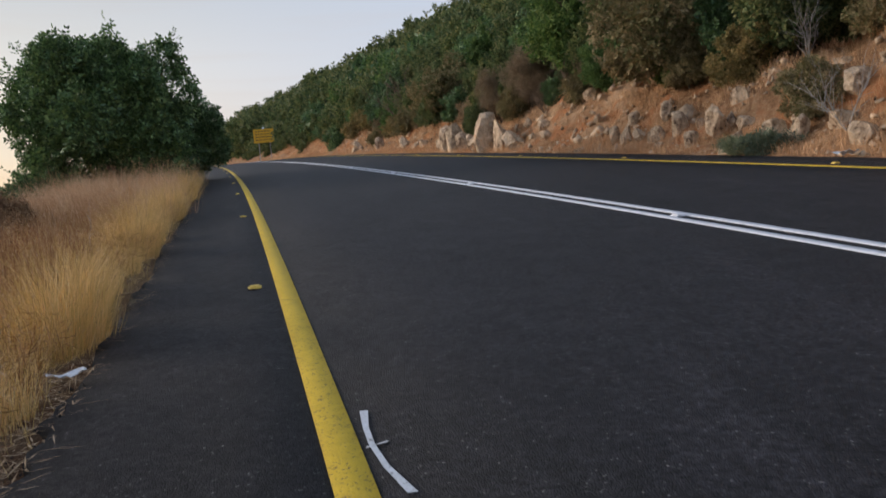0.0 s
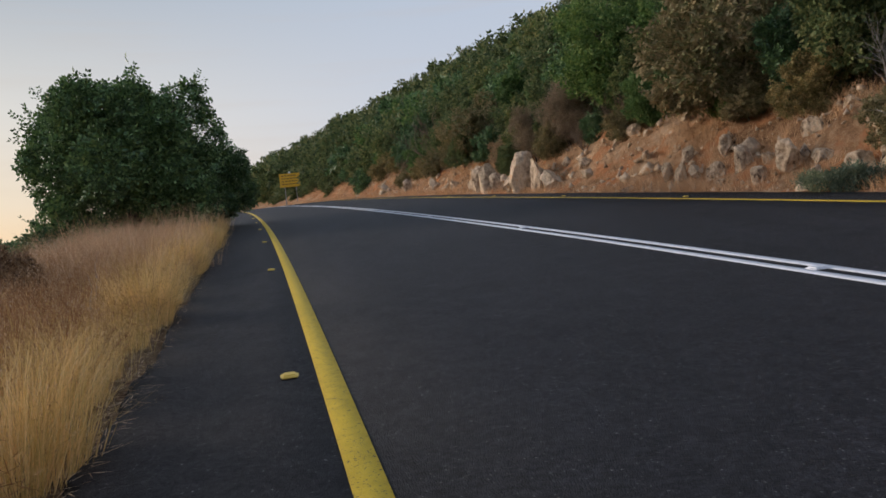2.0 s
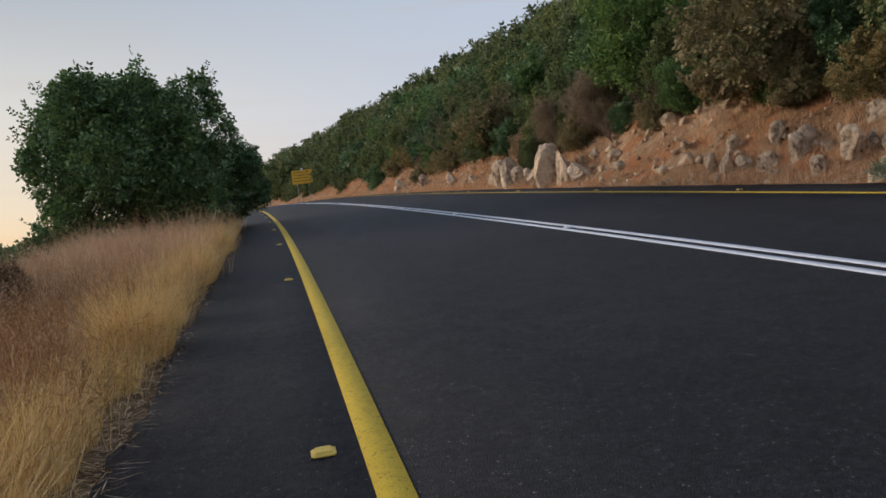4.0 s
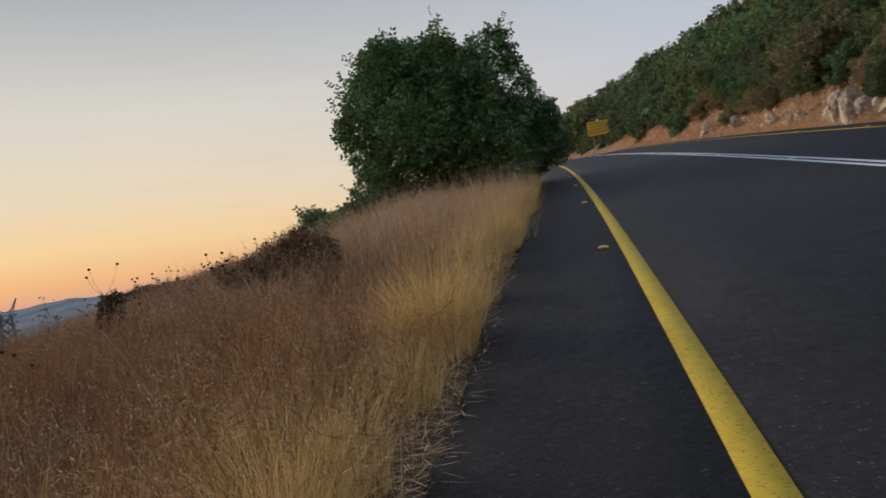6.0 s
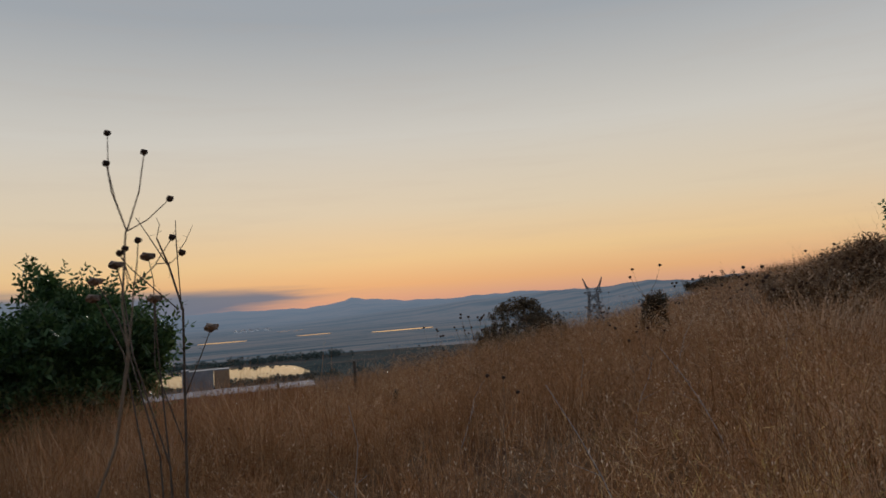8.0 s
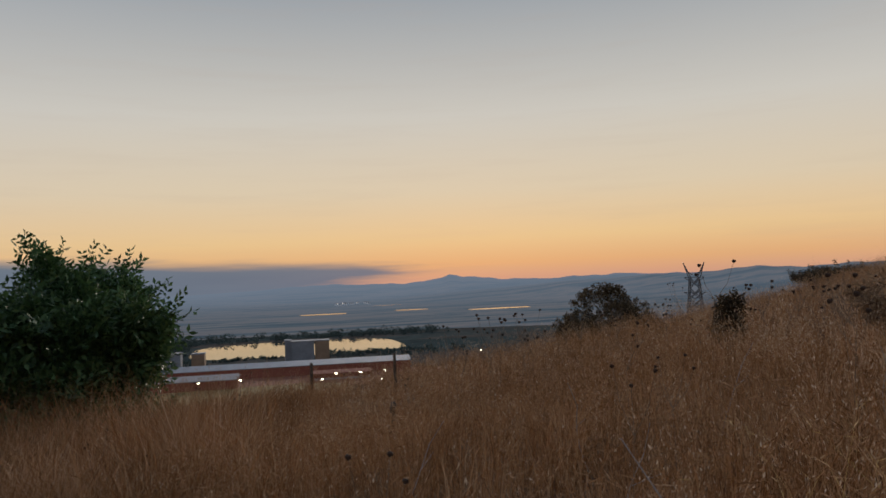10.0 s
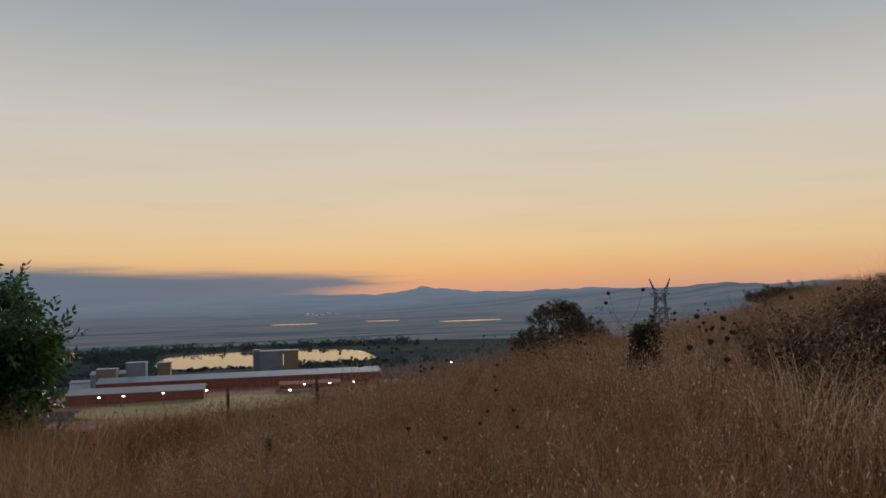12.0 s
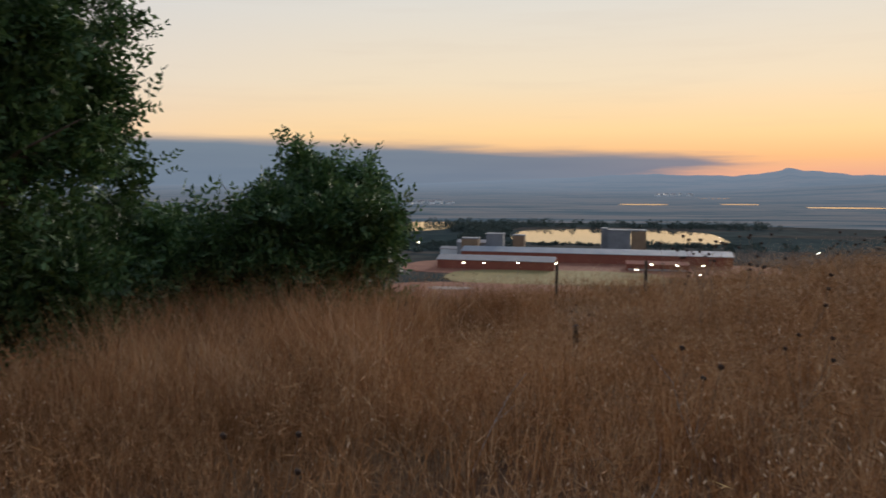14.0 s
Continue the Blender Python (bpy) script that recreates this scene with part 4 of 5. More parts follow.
def clumps(n, y0, y1, u0, u1, per, r0, r1, h0, h1, wide):
    """Separate bunches of dry grass, each with a height, a lean and a spread of its own."""
    cx, cy, u = scatter(rg, n, y0, y1, u0, u1)
    patch_ = 0.5 + 0.5 * np.sin(0.9 * cx + 1.7 * np.sin(0.7 * cy)) * np.sin(0.8 * cy + 1.2 * np.sin(1.1 * cx))
    tall = (h0 + (h1 - h0) * (0.6 * rg.random(n) + 0.4 * patch_)) * np.clip(0.6 + 0.25 * u, 0.6, 1)
    rad, lean = rg.uniform(r0, r1, n), rg.normal(0, 0.12, (n, 2))
    i = np.repeat(np.arange(n), (per * rg.uniform(0.4, 1.5, n)).astype(int))
    m = len(i)
    a, q = rg.uniform(0, 6.28, m), np.sqrt(rg.random(m))
    ox, oy = np.cos(a) * q * rad[i], np.sin(a) * q * rad[i]
    x, y = cx[i] + ox, cy[i] + oy
    base = np.stack([x, y, ground_z(x, y) - 0.01], 1)
    out = np.stack([ox + lean[i, 0] + rg.normal(0, 0.1, m), oy + lean[i, 1] + rg.normal(0, 0.1, m), np.zeros(m)], 1)
    h = tall[i] * rg.uniform(0.4, 1.05, m) * (1.05 - 0.4 * q)
    v, t, _, _ = blades(rg, base, h, wide * rg.uniform(0.6, 1.4, m), 0.08 + 0.85 * rg.random(m) ** 1.3, out)
    return v, t


stuff = mesh_object("dry_grass", tri_mesh("dry_grass", *join(
    clumps(1500, -3, 16, 0.4, 9, 46, 0.08, 0.26, 0.3, 0.78, 0.0042), clumps(1700, -8, 36, 6, 19, 22, 0.1, 0.34, 0.3, 0.75, 0.007),
    field_grass(12000, -4, 16, 0.3, 9, 0.25, 0.5, 0.004),
    field_grass(50000, -4, 30, 0.2, 14, 0.08, 0.26, 0.007), by_road(4000, 1, 11, 0.7, 4.0, 0.4, 0.8),
    tall_straw(11000, -11.8, -7.2, 3.2, 6.4, 0.55, 1.15), tall_straw(5000, -10.9, -8.2, 3.9, 6.0, 0.8, 1.35), tall_straw(5000, -11.6, -7.0, -1.0, 3.0, 0.3, 0.65), tall_straw(8000, -13.6, -11.2, 5.0, 7.4, 0.45, 0.9))), FIELD_GRASS)
tagged(stuff, "tall dry brown grass covering the slope", "grass", kind="stuff")
pale = mesh_object("pale_grass", tri_mesh("pale_grass", *join(clumps(400, 10.0, 26, 0.2, 3.6, 50, 0.1, 0.25, 0.45, 0.95, 0.0055), clumps(150, 2, 9, 0.4, 1.6, 50, 0.08, 0.2, 0.3, 0.6, 0.004),
                                                              clumps(480, 12, 30, 2.6, 9, 32, 0.1, 0.3, 0.35, 0.8, 0.007), tall_straw(1500, -10.8, -8.0, 3.9, 6.2, 0.7, 1.2), by_road(9000, 11, 25, 0.25, 4.0, 0.55, 1.2))), PALE_STRAW)
tagged(pale, "pale pinkish straw standing between verge and field", "grass", kind="stuff")


def brush(n, y0, y1, u0, u1, twigs, size, near_edge=False, twig=0.11):
    """Dry branching weeds: a bent stem with fine side twigs that point every way."""
    x, y, u = scatter(rg, n, y0, y1, u0, u1)
    if near_edge:
        pull = (u - u0) * (1 - rg.random(n) ** 0.6)
        x, u = x + pull, u - pull
    patchy = 0.5 + 0.5 * np.sin(1.3 * x + 1.3 * np.sin(0.9 * y)) * np.sin(1.2 * y + 0.7 * np.sin(1.7 * x))
    keep = rg.random(n) < 0.3 + 0.7 * patchy
    x, y, u = x[keep], y[keep], u[keep]
    n = len(x)
    base = np.stack([x, y, ground_z(x, y) - 0.01], 1)
    h = rg.uniform(0.3, 0.68, n) * np.clip(0.62 + 0.4 * u, 0.5, 1) * (0.8 + 0.3 * patchy[keep])
    v, t, mid, tip = blades(rg, base, h, np.full(n, 0.004 * size), rg.uniform(0.15, 0.9, n))
    sets = [(v, t)]
    for j in range(twigs):
        k = rg.uniform(-0.5, 1.0, (n, 1))
        p = np.where(k < 0, mid + (mid - base) * k, mid + (tip - mid) * k)
        d = unit(rg.normal(0, 1, (n, 3)) * [1, 1, 0.6] + [0, 0, 0.5])
        s = unit(np.cross(d, rg.normal(0, 1, (n, 3))))
        sets.append(leaf_triangles(p, d, s, rg.uniform(0.4, 1.4, n) * twig, rg.uniform(0.0025, 0.005, n) * size, 0.1))
    return join(*sets)


tagged(mesh_object("dry_weeds", tri_mesh("dry_weeds", *join(brush(30000, -3, 16, 0.12, 9, 8, 0.95), brush(24000, -7, 34, 6, 19, 6, 1.5))), FIELD_GRASS),
       "tangle of dry branching weeds on the slope", "weeds", kind="stuff")


OAT_STEMS = []


def oats(n, y0, y1, u0, u1, husk=0.85):
    """Wild oats: thin stems with pale drooping husks."""
    x, y, u = scatter(rg, n, y0, y1, u0, u1)
    base = np.stack([x, y, ground_z(x, y) - 0.01], 1)
    h = rg.uniform(0.45, 0.9, n) * np.clip(0.6 + 0.3 * u, 0.6, 1)
    v, t, mid, tip = blades(rg, base, h, np.full(n, 0.0025), rg.uniform(0.2, 0.7, n))
    OAT_STEMS.append((v, t))
    sets = []
    for j in range(8):
        k = 0.55 + 0.06 * j
        p = mid + (tip - mid) * ((k - 0.5) * 2)
        out = rg.normal(0, 1, (n, 3)) * [1, 1, 0.2]
        p = p + unit(out) * rg.uniform(0.01, 0.05, n)[:, None]
        d = unit(out * 0.5 + [0, 0, -1.0])
        s = unit(np.cross(d, rg.normal(0, 1, (n, 3))))
        sets.append(leaf_triangles(p, d, s, rg.uniform(0.012, 0.023, n) * husk, rg.uniform(0.003, 0.0065, n) * husk))
    return join(*sets)


tagged(mesh_object("wild_oats", tri_mesh("wild_oats", *join(oats(2600, -4, 18, 0.5, 10, 0.95), oats(3600, 2, 30, 4, 16, 1.2), oats(2400, 0, 20, 0.15, 2.4, 0.95), oats(3000, 13, 23, 0.3, 4.0, 1.6), oats(3400, 10, 18, 0.5, 5.0, 1.25))), SEED_HUSK), "pale wild oat stems with drooping husks among dry grass", "grass", kind="stuff")


tagged(mesh_object("oat_stems", tri_mesh("oat_stems", *join(*OAT_STEMS)), FIELD_GRASS), "thin dry oat stems", "grass", kind="stuff")


def tussocks():
    """Separate fountains of fine yellow grass along the asphalt, with lower ones behind."""
    sets = []
    r = random.Random(4)
    y = -1.2
    while y < 24:
        for u, big in ((r.uniform(0.2, 0.4), r.uniform(0.6, 1.3)), (r.uniform(0.55, 1.2), r.uniform(0.4, 0.95))):
            yy = y + r.uniform(-0.3, 0.3)
            p = on_road(EDGE_AT - u, yy)
            n = int((900 if yy < 9 else 600 if yy < 15 else 260) * big * big)
            a, q = rg.uniform(0, 6.28, n), np.sqrt(rg.random(n))
            ox, oy = np.cos(a) * q * 0.22 * big, np.sin(a) * q * 0.26 * big
            bx, by = p.x + ox, p.y + oy
            base = np.stack([bx, by, ground_z(bx, by) - 0.01], 1)
            out = np.stack([ox + rg.normal(0, 0.13, n), oy + rg.normal(0, 0.13, n), np.zeros(n)], 1)
            tall = rg.uniform(0.15, 0.72, n) ** 0.8 * big * (1.05 - 0.45 * q)
            v, t, _, _ = blades(rg, base, tall, np.full(n, 0.003 if yy < 9 else 0.0045 if yy < 15 else 0.008), 0.08 + 0.95 * rg.random(n) * (0.3 + 0.7 * q), out)
            sets.append((v, t))
        y += r.uniform(0.8, 1.5)
    return join(*sets)


tagged(mesh_object("verge_grass", tri_mesh("verge_grass", *join(tussocks(), brush(2600, -1.5, 16, 0.02, 2.0, 8, 0.6, True, 0.05), brush(1600, 14, 26, 0.02, 2.2, 6, 1.2, True, 0.06))), VERGE_GRASS), "straw-yellow grass tussocks along the asphalt edge", "grass", kind="stuff")


def bank_straw(n):
    y = 3 + 92 * rg.random(n) ** 1.5
    d = FAR_EDGE + 0.25 + rg.random(n) ** 1.3 * 4.2
    s = (y - CY) / RAD
    a = np.arcsin(s)
    x, yy = CX + (RAD + d) * np.cos(a), CY + (RAD + d) * np.sin(a)
    base = np.stack([x, yy, ground_z(x, yy) - 0.02], 1)
    clump = 0.5 + 0.5 * np.sin(1.1 * yy + 2 * np.sin(2.0 * d)) * np.sin(2.7 * d + yy * 0.4)
    keep = rg.random(n) < 0.15 + 0.85 * clump
    k = keep.sum()
    v, t, _, _ = blades(rg, base[keep], rg.uniform(0.1, 0.38, k) * (0.6 + 0.5 * clump[keep]), np.where(base[keep][:, 1] < 30, 0.007, 0.014) * rg.uniform(0.7, 1.2, k), rg.uniform(0.2, 1.0, k))
    return v, t


tagged(mesh_object("bank_grass", tri_mesh("bank_grass", *bank_straw(170000)), BANK_GRASS), "dry reddish straw on the cut bank", "grass", kind="stuff")

def crumbs(n):
    """Broken bits of asphalt along the shoulder's edge."""
    rng = np.random.default_rng(19)
    x, y, u = scatter(rng, n, -2, 24, -0.06, 0.12)
    size = rng.gamma(1.5, 0.002, n) + 0.003
    cen = np.stack([x, y, np.where(u > 0.02, ground_z(x, y), road_z(x, y)) + size * 0.3], 1)
    octa = np.array([[1, 0, 0], [0, 1, 0], [-1, 0, 0], [0, -1, 0], [0, 0, 1], [0, 0, -1]], float)
    v = cen[:, None] + (octa[None] + rng.normal(0, 0.25, (n, 6, 3))) * size[:, None, None]
    f = np.array([[0, 1, 4], [1, 2, 4], [2, 3, 4], [3, 0, 4], [1, 0, 5], [2, 1, 5], [3, 2, 5], [0, 3, 5]])
    return v.reshape(-1, 3), (np.arange(n)[:, None, None] * 6 + f[None]).reshape(-1, 3)


tagged(mesh_object("asphalt_crumbs", tri_mesh("asphalt_crumbs", *crumbs(450)), SHOULDER), "broken asphalt crumbs along the shoulder edge", "gravel", kind="stuff")

# loose straw along the ragged asphalt edge
n_ = 9000
x_, y_, u_ = scatter(rg, n_, -1, 22, -0.05, 0.36)
base_ = np.stack([x_, y_, np.where(u_ > 0, ground_z(x_, y_), road_z(x_, y_)) + 0.006], 1)
d_ = unit(rg.normal(0, 1, (n_, 3)) * [1, 1, 0.06])
v_, t_ = leaf_triangles(base_, d_, unit(np.cross(d_, [0, 0, 1.0])), rg.uniform(0.05, 0.2, n_), rg.uniform(0.003, 0.007, n_), 0.05)
tagged(mesh_object("straw_litter", tri_mesh("straw_litter", v_, t_), SEED_HUSK), "loose straw lying along the asphalt edge", "straw", kind="stuff")


# ---- dry flower stalks ----
def seed_stalk(m, stems, label, head=0.011, group="dry flower stalks", mat=STALK):
    """A plant of thin forked stems; each stem is its points and whether a seed head sits on its tip."""
    plant = thing("dry_flower_stalk", m, label, "dry plant", group)
    for pts, has_head, r in stems:
        bm = bmesh.new()
        tube_into(bm, pts, [r * (1 - 0.4 * i / (len(pts) - 1)) for i in range(len(pts))], 5)
        stem = part("stem", bm, mat, plant)
        if has_head:
            bm = bmesh.new()
            bmesh.ops.create_icosphere(bm, subdivisions=2, radius=head, matrix=Matrix.Translation(pts[-1]))
            for i, v in enumerate(bm.verts):
                v.co += (v.co - Vector(pts[-1])) * (0.25 if i % 3 == 0 else -0.05)
            part("seed_head", bm, SEED_HEAD, stem, "dark round dry seed head")
    return plant


def random_stalk(x, y, height, seed, heads=4, r=0.0022, head=0.011, label="thin dry flower stalk with dark round seed heads"):
    rng = random.Random(seed)
    fork = Vector((rng.uniform(-0.05, 0.05), rng.uniform(-0.05, 0.05), height * 0.62))
    stems = [([(0, 0, -0.03), fork * 0.5 + Vector((rng.uniform(-0.02, 0.02), 0, 0)), fork], False, r)]
    for i in range(heads):
        a = rng.uniform(0, 6.28)
        k = rng.uniform(0.08, 0.2) * height
        tip = fork + Vector((math.cos(a) * k, math.sin(a) * k, height * rng.uniform(0.2, 0.38)))
        mid = fork.lerp(tip, 0.45) + Vector((math.cos(a), math.sin(a), 0)) * 0.2 * k
        stems.append(([fork, mid, tip], True, r * 0.7))
    return seed_stalk(Matrix.Translation(on_ground(x, y)), stems, label, head)


# ---- the valley ----
VZ = -72.0


def flat_patch(name, pts, z, mat, label, category):
    bm = bmesh.new()
    top_ = [bm.verts.new((x, y, z)) for x, y in pts]
    f = bm.faces.new(top_)
    ext = bmesh.ops.extrude_face_region(bm, geom=[f])
    for v in ext["geom"]:
        if isinstance(v, bmesh.types.BMVert):
            v.co.z -= 0.4
    bmesh.ops.recalc_face_normals(bm, faces=bm.faces[:])
    ob = part(name, bm, mat)
    return tagged(ob, label, category, kind="structure")


def shore(x0, x1, y0, y1, seed, n=40, rough=0.08):
    """An uneven oval shore line between four bounds."""
    out = []
    for i in range(n):
        a = 2 * math.pi * i / n
        k = 1 + rough * noise.noise(Vector((math.cos(a) * 2.2 + seed, math.sin(a) * 2.2, seed)))
        cx, cy = math.copysign(abs(math.cos(a)) ** 0.6, math.cos(a)), math.copysign(abs(math.sin(a)) ** 0.6, math.sin(a))
        out.append(((x0 + x1) / 2 + cx * k * (x1 - x0) / 2, (y0 + y1) / 2 + cy * k * (y1 - y0) / 2))
    return out


flat_patch("water", shore(-1010, -800, -28, 218, 1.0), VZ + 0.3, WATER, "still lake mirroring the evening sky", "lake")
flat_patch("water", shore(-1170, -935, -420, -118, 2.0), VZ + 0.3, WATER, "still lake beyond the trees mirroring the sky", "lake")
for x0, x1, y0, y1, s in ((-1850, -1795, 190, 302, 3.0), (-1880, -1835, 432, 520, 4.0), (-1725, -1665, 575, 735, 5.0), (-2330, -2290, 470, 560, 6.0)):
    flat_patch("water", shore(x0, x1, y0, y1, s), VZ + 2.5, WATER, "long fish pond mirroring the evening sky", "pond")


def far_land():
    """Plain and hill ridges from 1.2 km outwards."""
    az = np.radians(np.linspace(20, 150, 260))
    rr = np.concatenate([np.linspace(1150, 2600, 36), np.linspace(2700, 4750, 60)])
    A, Rr = np.meshgrid(az, rr)
    X, Y = -Rr * np.sin(A), Rr * np.cos(A)
    deg = np.degrees(A)
    ridge = 9 + 6 * np.sin(deg * 0.55) + 3 * np.sin(deg * 1.7 + 1) + 2 * np.sin(deg * 4.1) + 1.5 * np.sin(deg * 9.3)
    ridge = ridge * np.clip((98 - deg) / 22, 0.0, 1)
    peak = 24 * np.exp(-((deg - 72.6) / 0.6) ** 2) + 14 * np.exp(-((deg - 72.0) / 2.4) ** 2)
    near = (36 + 5 * np.sin(deg * 0.9) + 2.0 * np.sin(deg * 3.3)) * np.clip((66 - deg) / 16, 0, 1)
    Z = VZ + 2 + (62 + ridge + peak) * step((Rr - 3300) / 1100) * np.clip((104 - deg) / 20, 0.15, 1)
    Z = np.maximum(Z, VZ + 2 + (45 + near) * step((Rr - 2500) / 650) * np.clip((78 - deg) / 14, 0, 1))
    Z = np.where(Rr < 1500, VZ + 0.3 + 1.7 * step((Rr - 1150) / 300), Z)
    n0, n1 = X.shape
    i = (np.arange(n0 - 1)[:, None] * n1 + np.arange(n1 - 1)[None]).ravel()
    t = np.concatenate([np.stack([i, i + n1 + 1, i + 1], 1), np.stack([i, i + n1, i + n1 + 1], 1)], 0)
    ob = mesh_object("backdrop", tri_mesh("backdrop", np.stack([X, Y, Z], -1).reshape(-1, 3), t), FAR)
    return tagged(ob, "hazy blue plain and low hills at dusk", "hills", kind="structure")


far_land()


def hall(x, y, length, width, height, turn, wall_mat, roof_mat, label, pitch=0.12, strip=None):
    """A long industrial hall; its length runs along y."""
    h = thing("factory_hall", Matrix.Translation((x, y, VZ - 0.2)) @ Matrix.Rotation(turn, 4, "Z"), label, "factory", "works in the valley")
    part("wall", box_bm(width, length, height), wall_mat, h)
    bm = bmesh.new()
    e, r = width / 2 + 0.6, width * pitch
    prof = [(-e, height), (0, height + r), (e, height), (e, height + 0.5), (0, height + r + 0.5), (-e, height + 0.5)]
    ends = [[bm.verts.new((px, sy * (length / 2 + 0.6), pz)) for px, pz in prof] for sy in (-1, 1)]
    bm.faces.new(ends[0])
    bm.faces.new(ends[1][::-1])
    for j in range(6):
        bm.faces.new((ends[0][j], ends[1][j], ends[1][(j + 1) % 6], ends[0][(j + 1) % 6]))
    part("roof", bm, roof_mat, h)
    if strip:
        part("band", box_bm(0.3, length * 0.94, height * 0.3, (width / 2 + 0.1, 0, height * 0.12)), strip, h, "pale band along the wall")
    return h


hall(-640, 50, 222, 26, 8, -0.1, RED_SHEET, GREY_SHEET, "long rust-red factory hall with a grey roof")
hall(-588, -28, 92, 24, 7, -0.1, RED_SHEET, PALE_SHEET, "low red factory hall with a pale roof")
hall(-590, 96, 46, 16, 5, -0.1, RED_SHEET, RED_SHEET, "low red shed beside the factory", strip=PALE_SHEET)
hall(-680, -52, 34, 18, 12, -0.1, GREY_SHEET, PALE_SHEET, "grey works building with a pale roof")
hall(-690, -78, 16, 14, 5, -0.1, WHITE_WALL, PALE_SHEET, "small white works building")


def plot(x0, x1, y0, y1, lift, mat, label, seed):
    flat_patch("field", shore(x0, x1, y0, y1, seed, 32, 0.05), VZ + lift, mat, label, "field")


plot(-640, -545, -105, 190, 0.25, RED_EARTH, "bare red earth round the works", 11.0)
plot(-575, -500, -62, 96, 0.4, FALLOW, "olive stubble field before the works", 12.0)
plot(-505, -430, -95, 40, 0.3, RED_EARTH, "bare red field below the slope", 13.0)
plot(-482, -470, -66, -38, 0.5, PALE_EARTH, "pale patch of track beside a field", 14.0)


def tower_block(x, y, sx, sy, h, mat, label, floors=4):
    t = thing("grain_tower", Matrix.Translation((x, y, VZ - 0.2)) @ Matrix.Rotation(-0.1, 4, "Z"), label, "silo", "works in the valley")
    part("wall", box_bm(sx, sy, h, bevel=0.3), mat, t)
    part("roof", box_bm(sx + 0.8, sy + 0.8, 0.9, (0, 0, h)), CONCRETE, t)
    for i in range(floors):
        part("rib", box_bm(0.4, 0.9, h * 0.96, (sx / 2 + 0.15, -sy / 2 + (i + 0.5) * sy / floors, 0)), mat, t)
    return t


tower_block(-712, 79, 16, 21, 22, CONCRETE, "tall grey concrete grain tower")
tower_block(-711, 97, 15, 13, 22, CONCRETE_TAN, "tall tan concrete grain tower")
tower_block(-717, 66, 12, 6, 23, CONCRETE, "narrow grey concrete stair tower")
tower_block(-664, -34, 12, 15, 21, CONCRETE, "grey concrete silo block")
tower_block(-662, -56, 12, 15, 17, CONCRETE_TAN, "squat tan silo block")
tower_block(-700, -14, 10, 11, 17, CONCRETE_TAN, "small tan works tower")


def yard_lamp(x, y, h=9.0):
    l_ = thing("yard_lamp", Matrix.Translation((x, y, VZ)), "lit yard lamp on a tall steel pole", "lamp", "yard lamps of the works")
    bm = bmesh.new()
    tube_into(bm, [(0, 0, -0.3), (0, 0, h * 0.5), (0, 0, h)], [0.16, 0.13, 0.1], 6)
    part("pole", bm, STEEL_DARK, l_)
    bm = bmesh.new()
    bmesh.ops.create_icosphere(bm, subdivisions=2, radius=0.75, matrix=Matrix.Translation((0.3, 0, h)) @ Matrix.Diagonal((1.1, 1.1, 0.6, 1)))
    part("lantern", bm, LAMP_GLOW, l_, "glowing lantern")


for x, y in ((-545, -50), (-545, -35), (-548, -10), (-548, 18), (-550, 86), (-520, 72), (-548, 104), (-548, 122), (-500, 110), (-650, 235), (-870, -190), (-700, -110)):
    yard_lamp(x, y)


def far_woods():
    """Tree belts of the valley: many ragged clumps of large leaf sprays."""
    rng = np.random.default_rng(77)
    at, out = [], []
    belts = ((-985, -72, 50, 40, 110, 9.0), (-1090, 60, 40, 260, 160, 6.5), (-760, 160, 30, 90, 50, 5.0), (-1045, 90, 25, 240, 110, 6.0), (-750, -60, 40, 50, 40, 5.0), (-785, 150, 12, 70, 60, 2.6), (-788, 20, 10, 60, 40, 1.8), (-870, -60, 60, 26, 90, 7.0), (-735, -100, 40, 50, 70, 4.0))
    for cx, cy, sx, sy, n, tall in belts:
        for _ in range(n):
            bx, by, h = cx + rng.uniform(-1, 1) * sx, cy + rng.uniform(-1, 1) * sy, tall * rng.uniform(0.6, 1.3)
            if -1005 < bx < -812 and -24 < by < 212:
                continue
            k = 26
            d = unit(rng.normal(0, 1, (k, 3)))
            at.append(np.array([bx, by, VZ + h * 0.55]) + d * [h * 0.55, h * 0.55, h * 0.5] * rng.uniform(0.6, 1.1, (k, 1)))
            out.append(d)
    return sprays(rng, np.concatenate(at), np.concatenate(out), 4, 1.1, 1.3, 0.8)


tagged(mesh_object("far_woods", tri_mesh("far_woods", *far_woods()), WOODS), "dark tree belts round the lakes of the valley", "woods", kind="stuff")


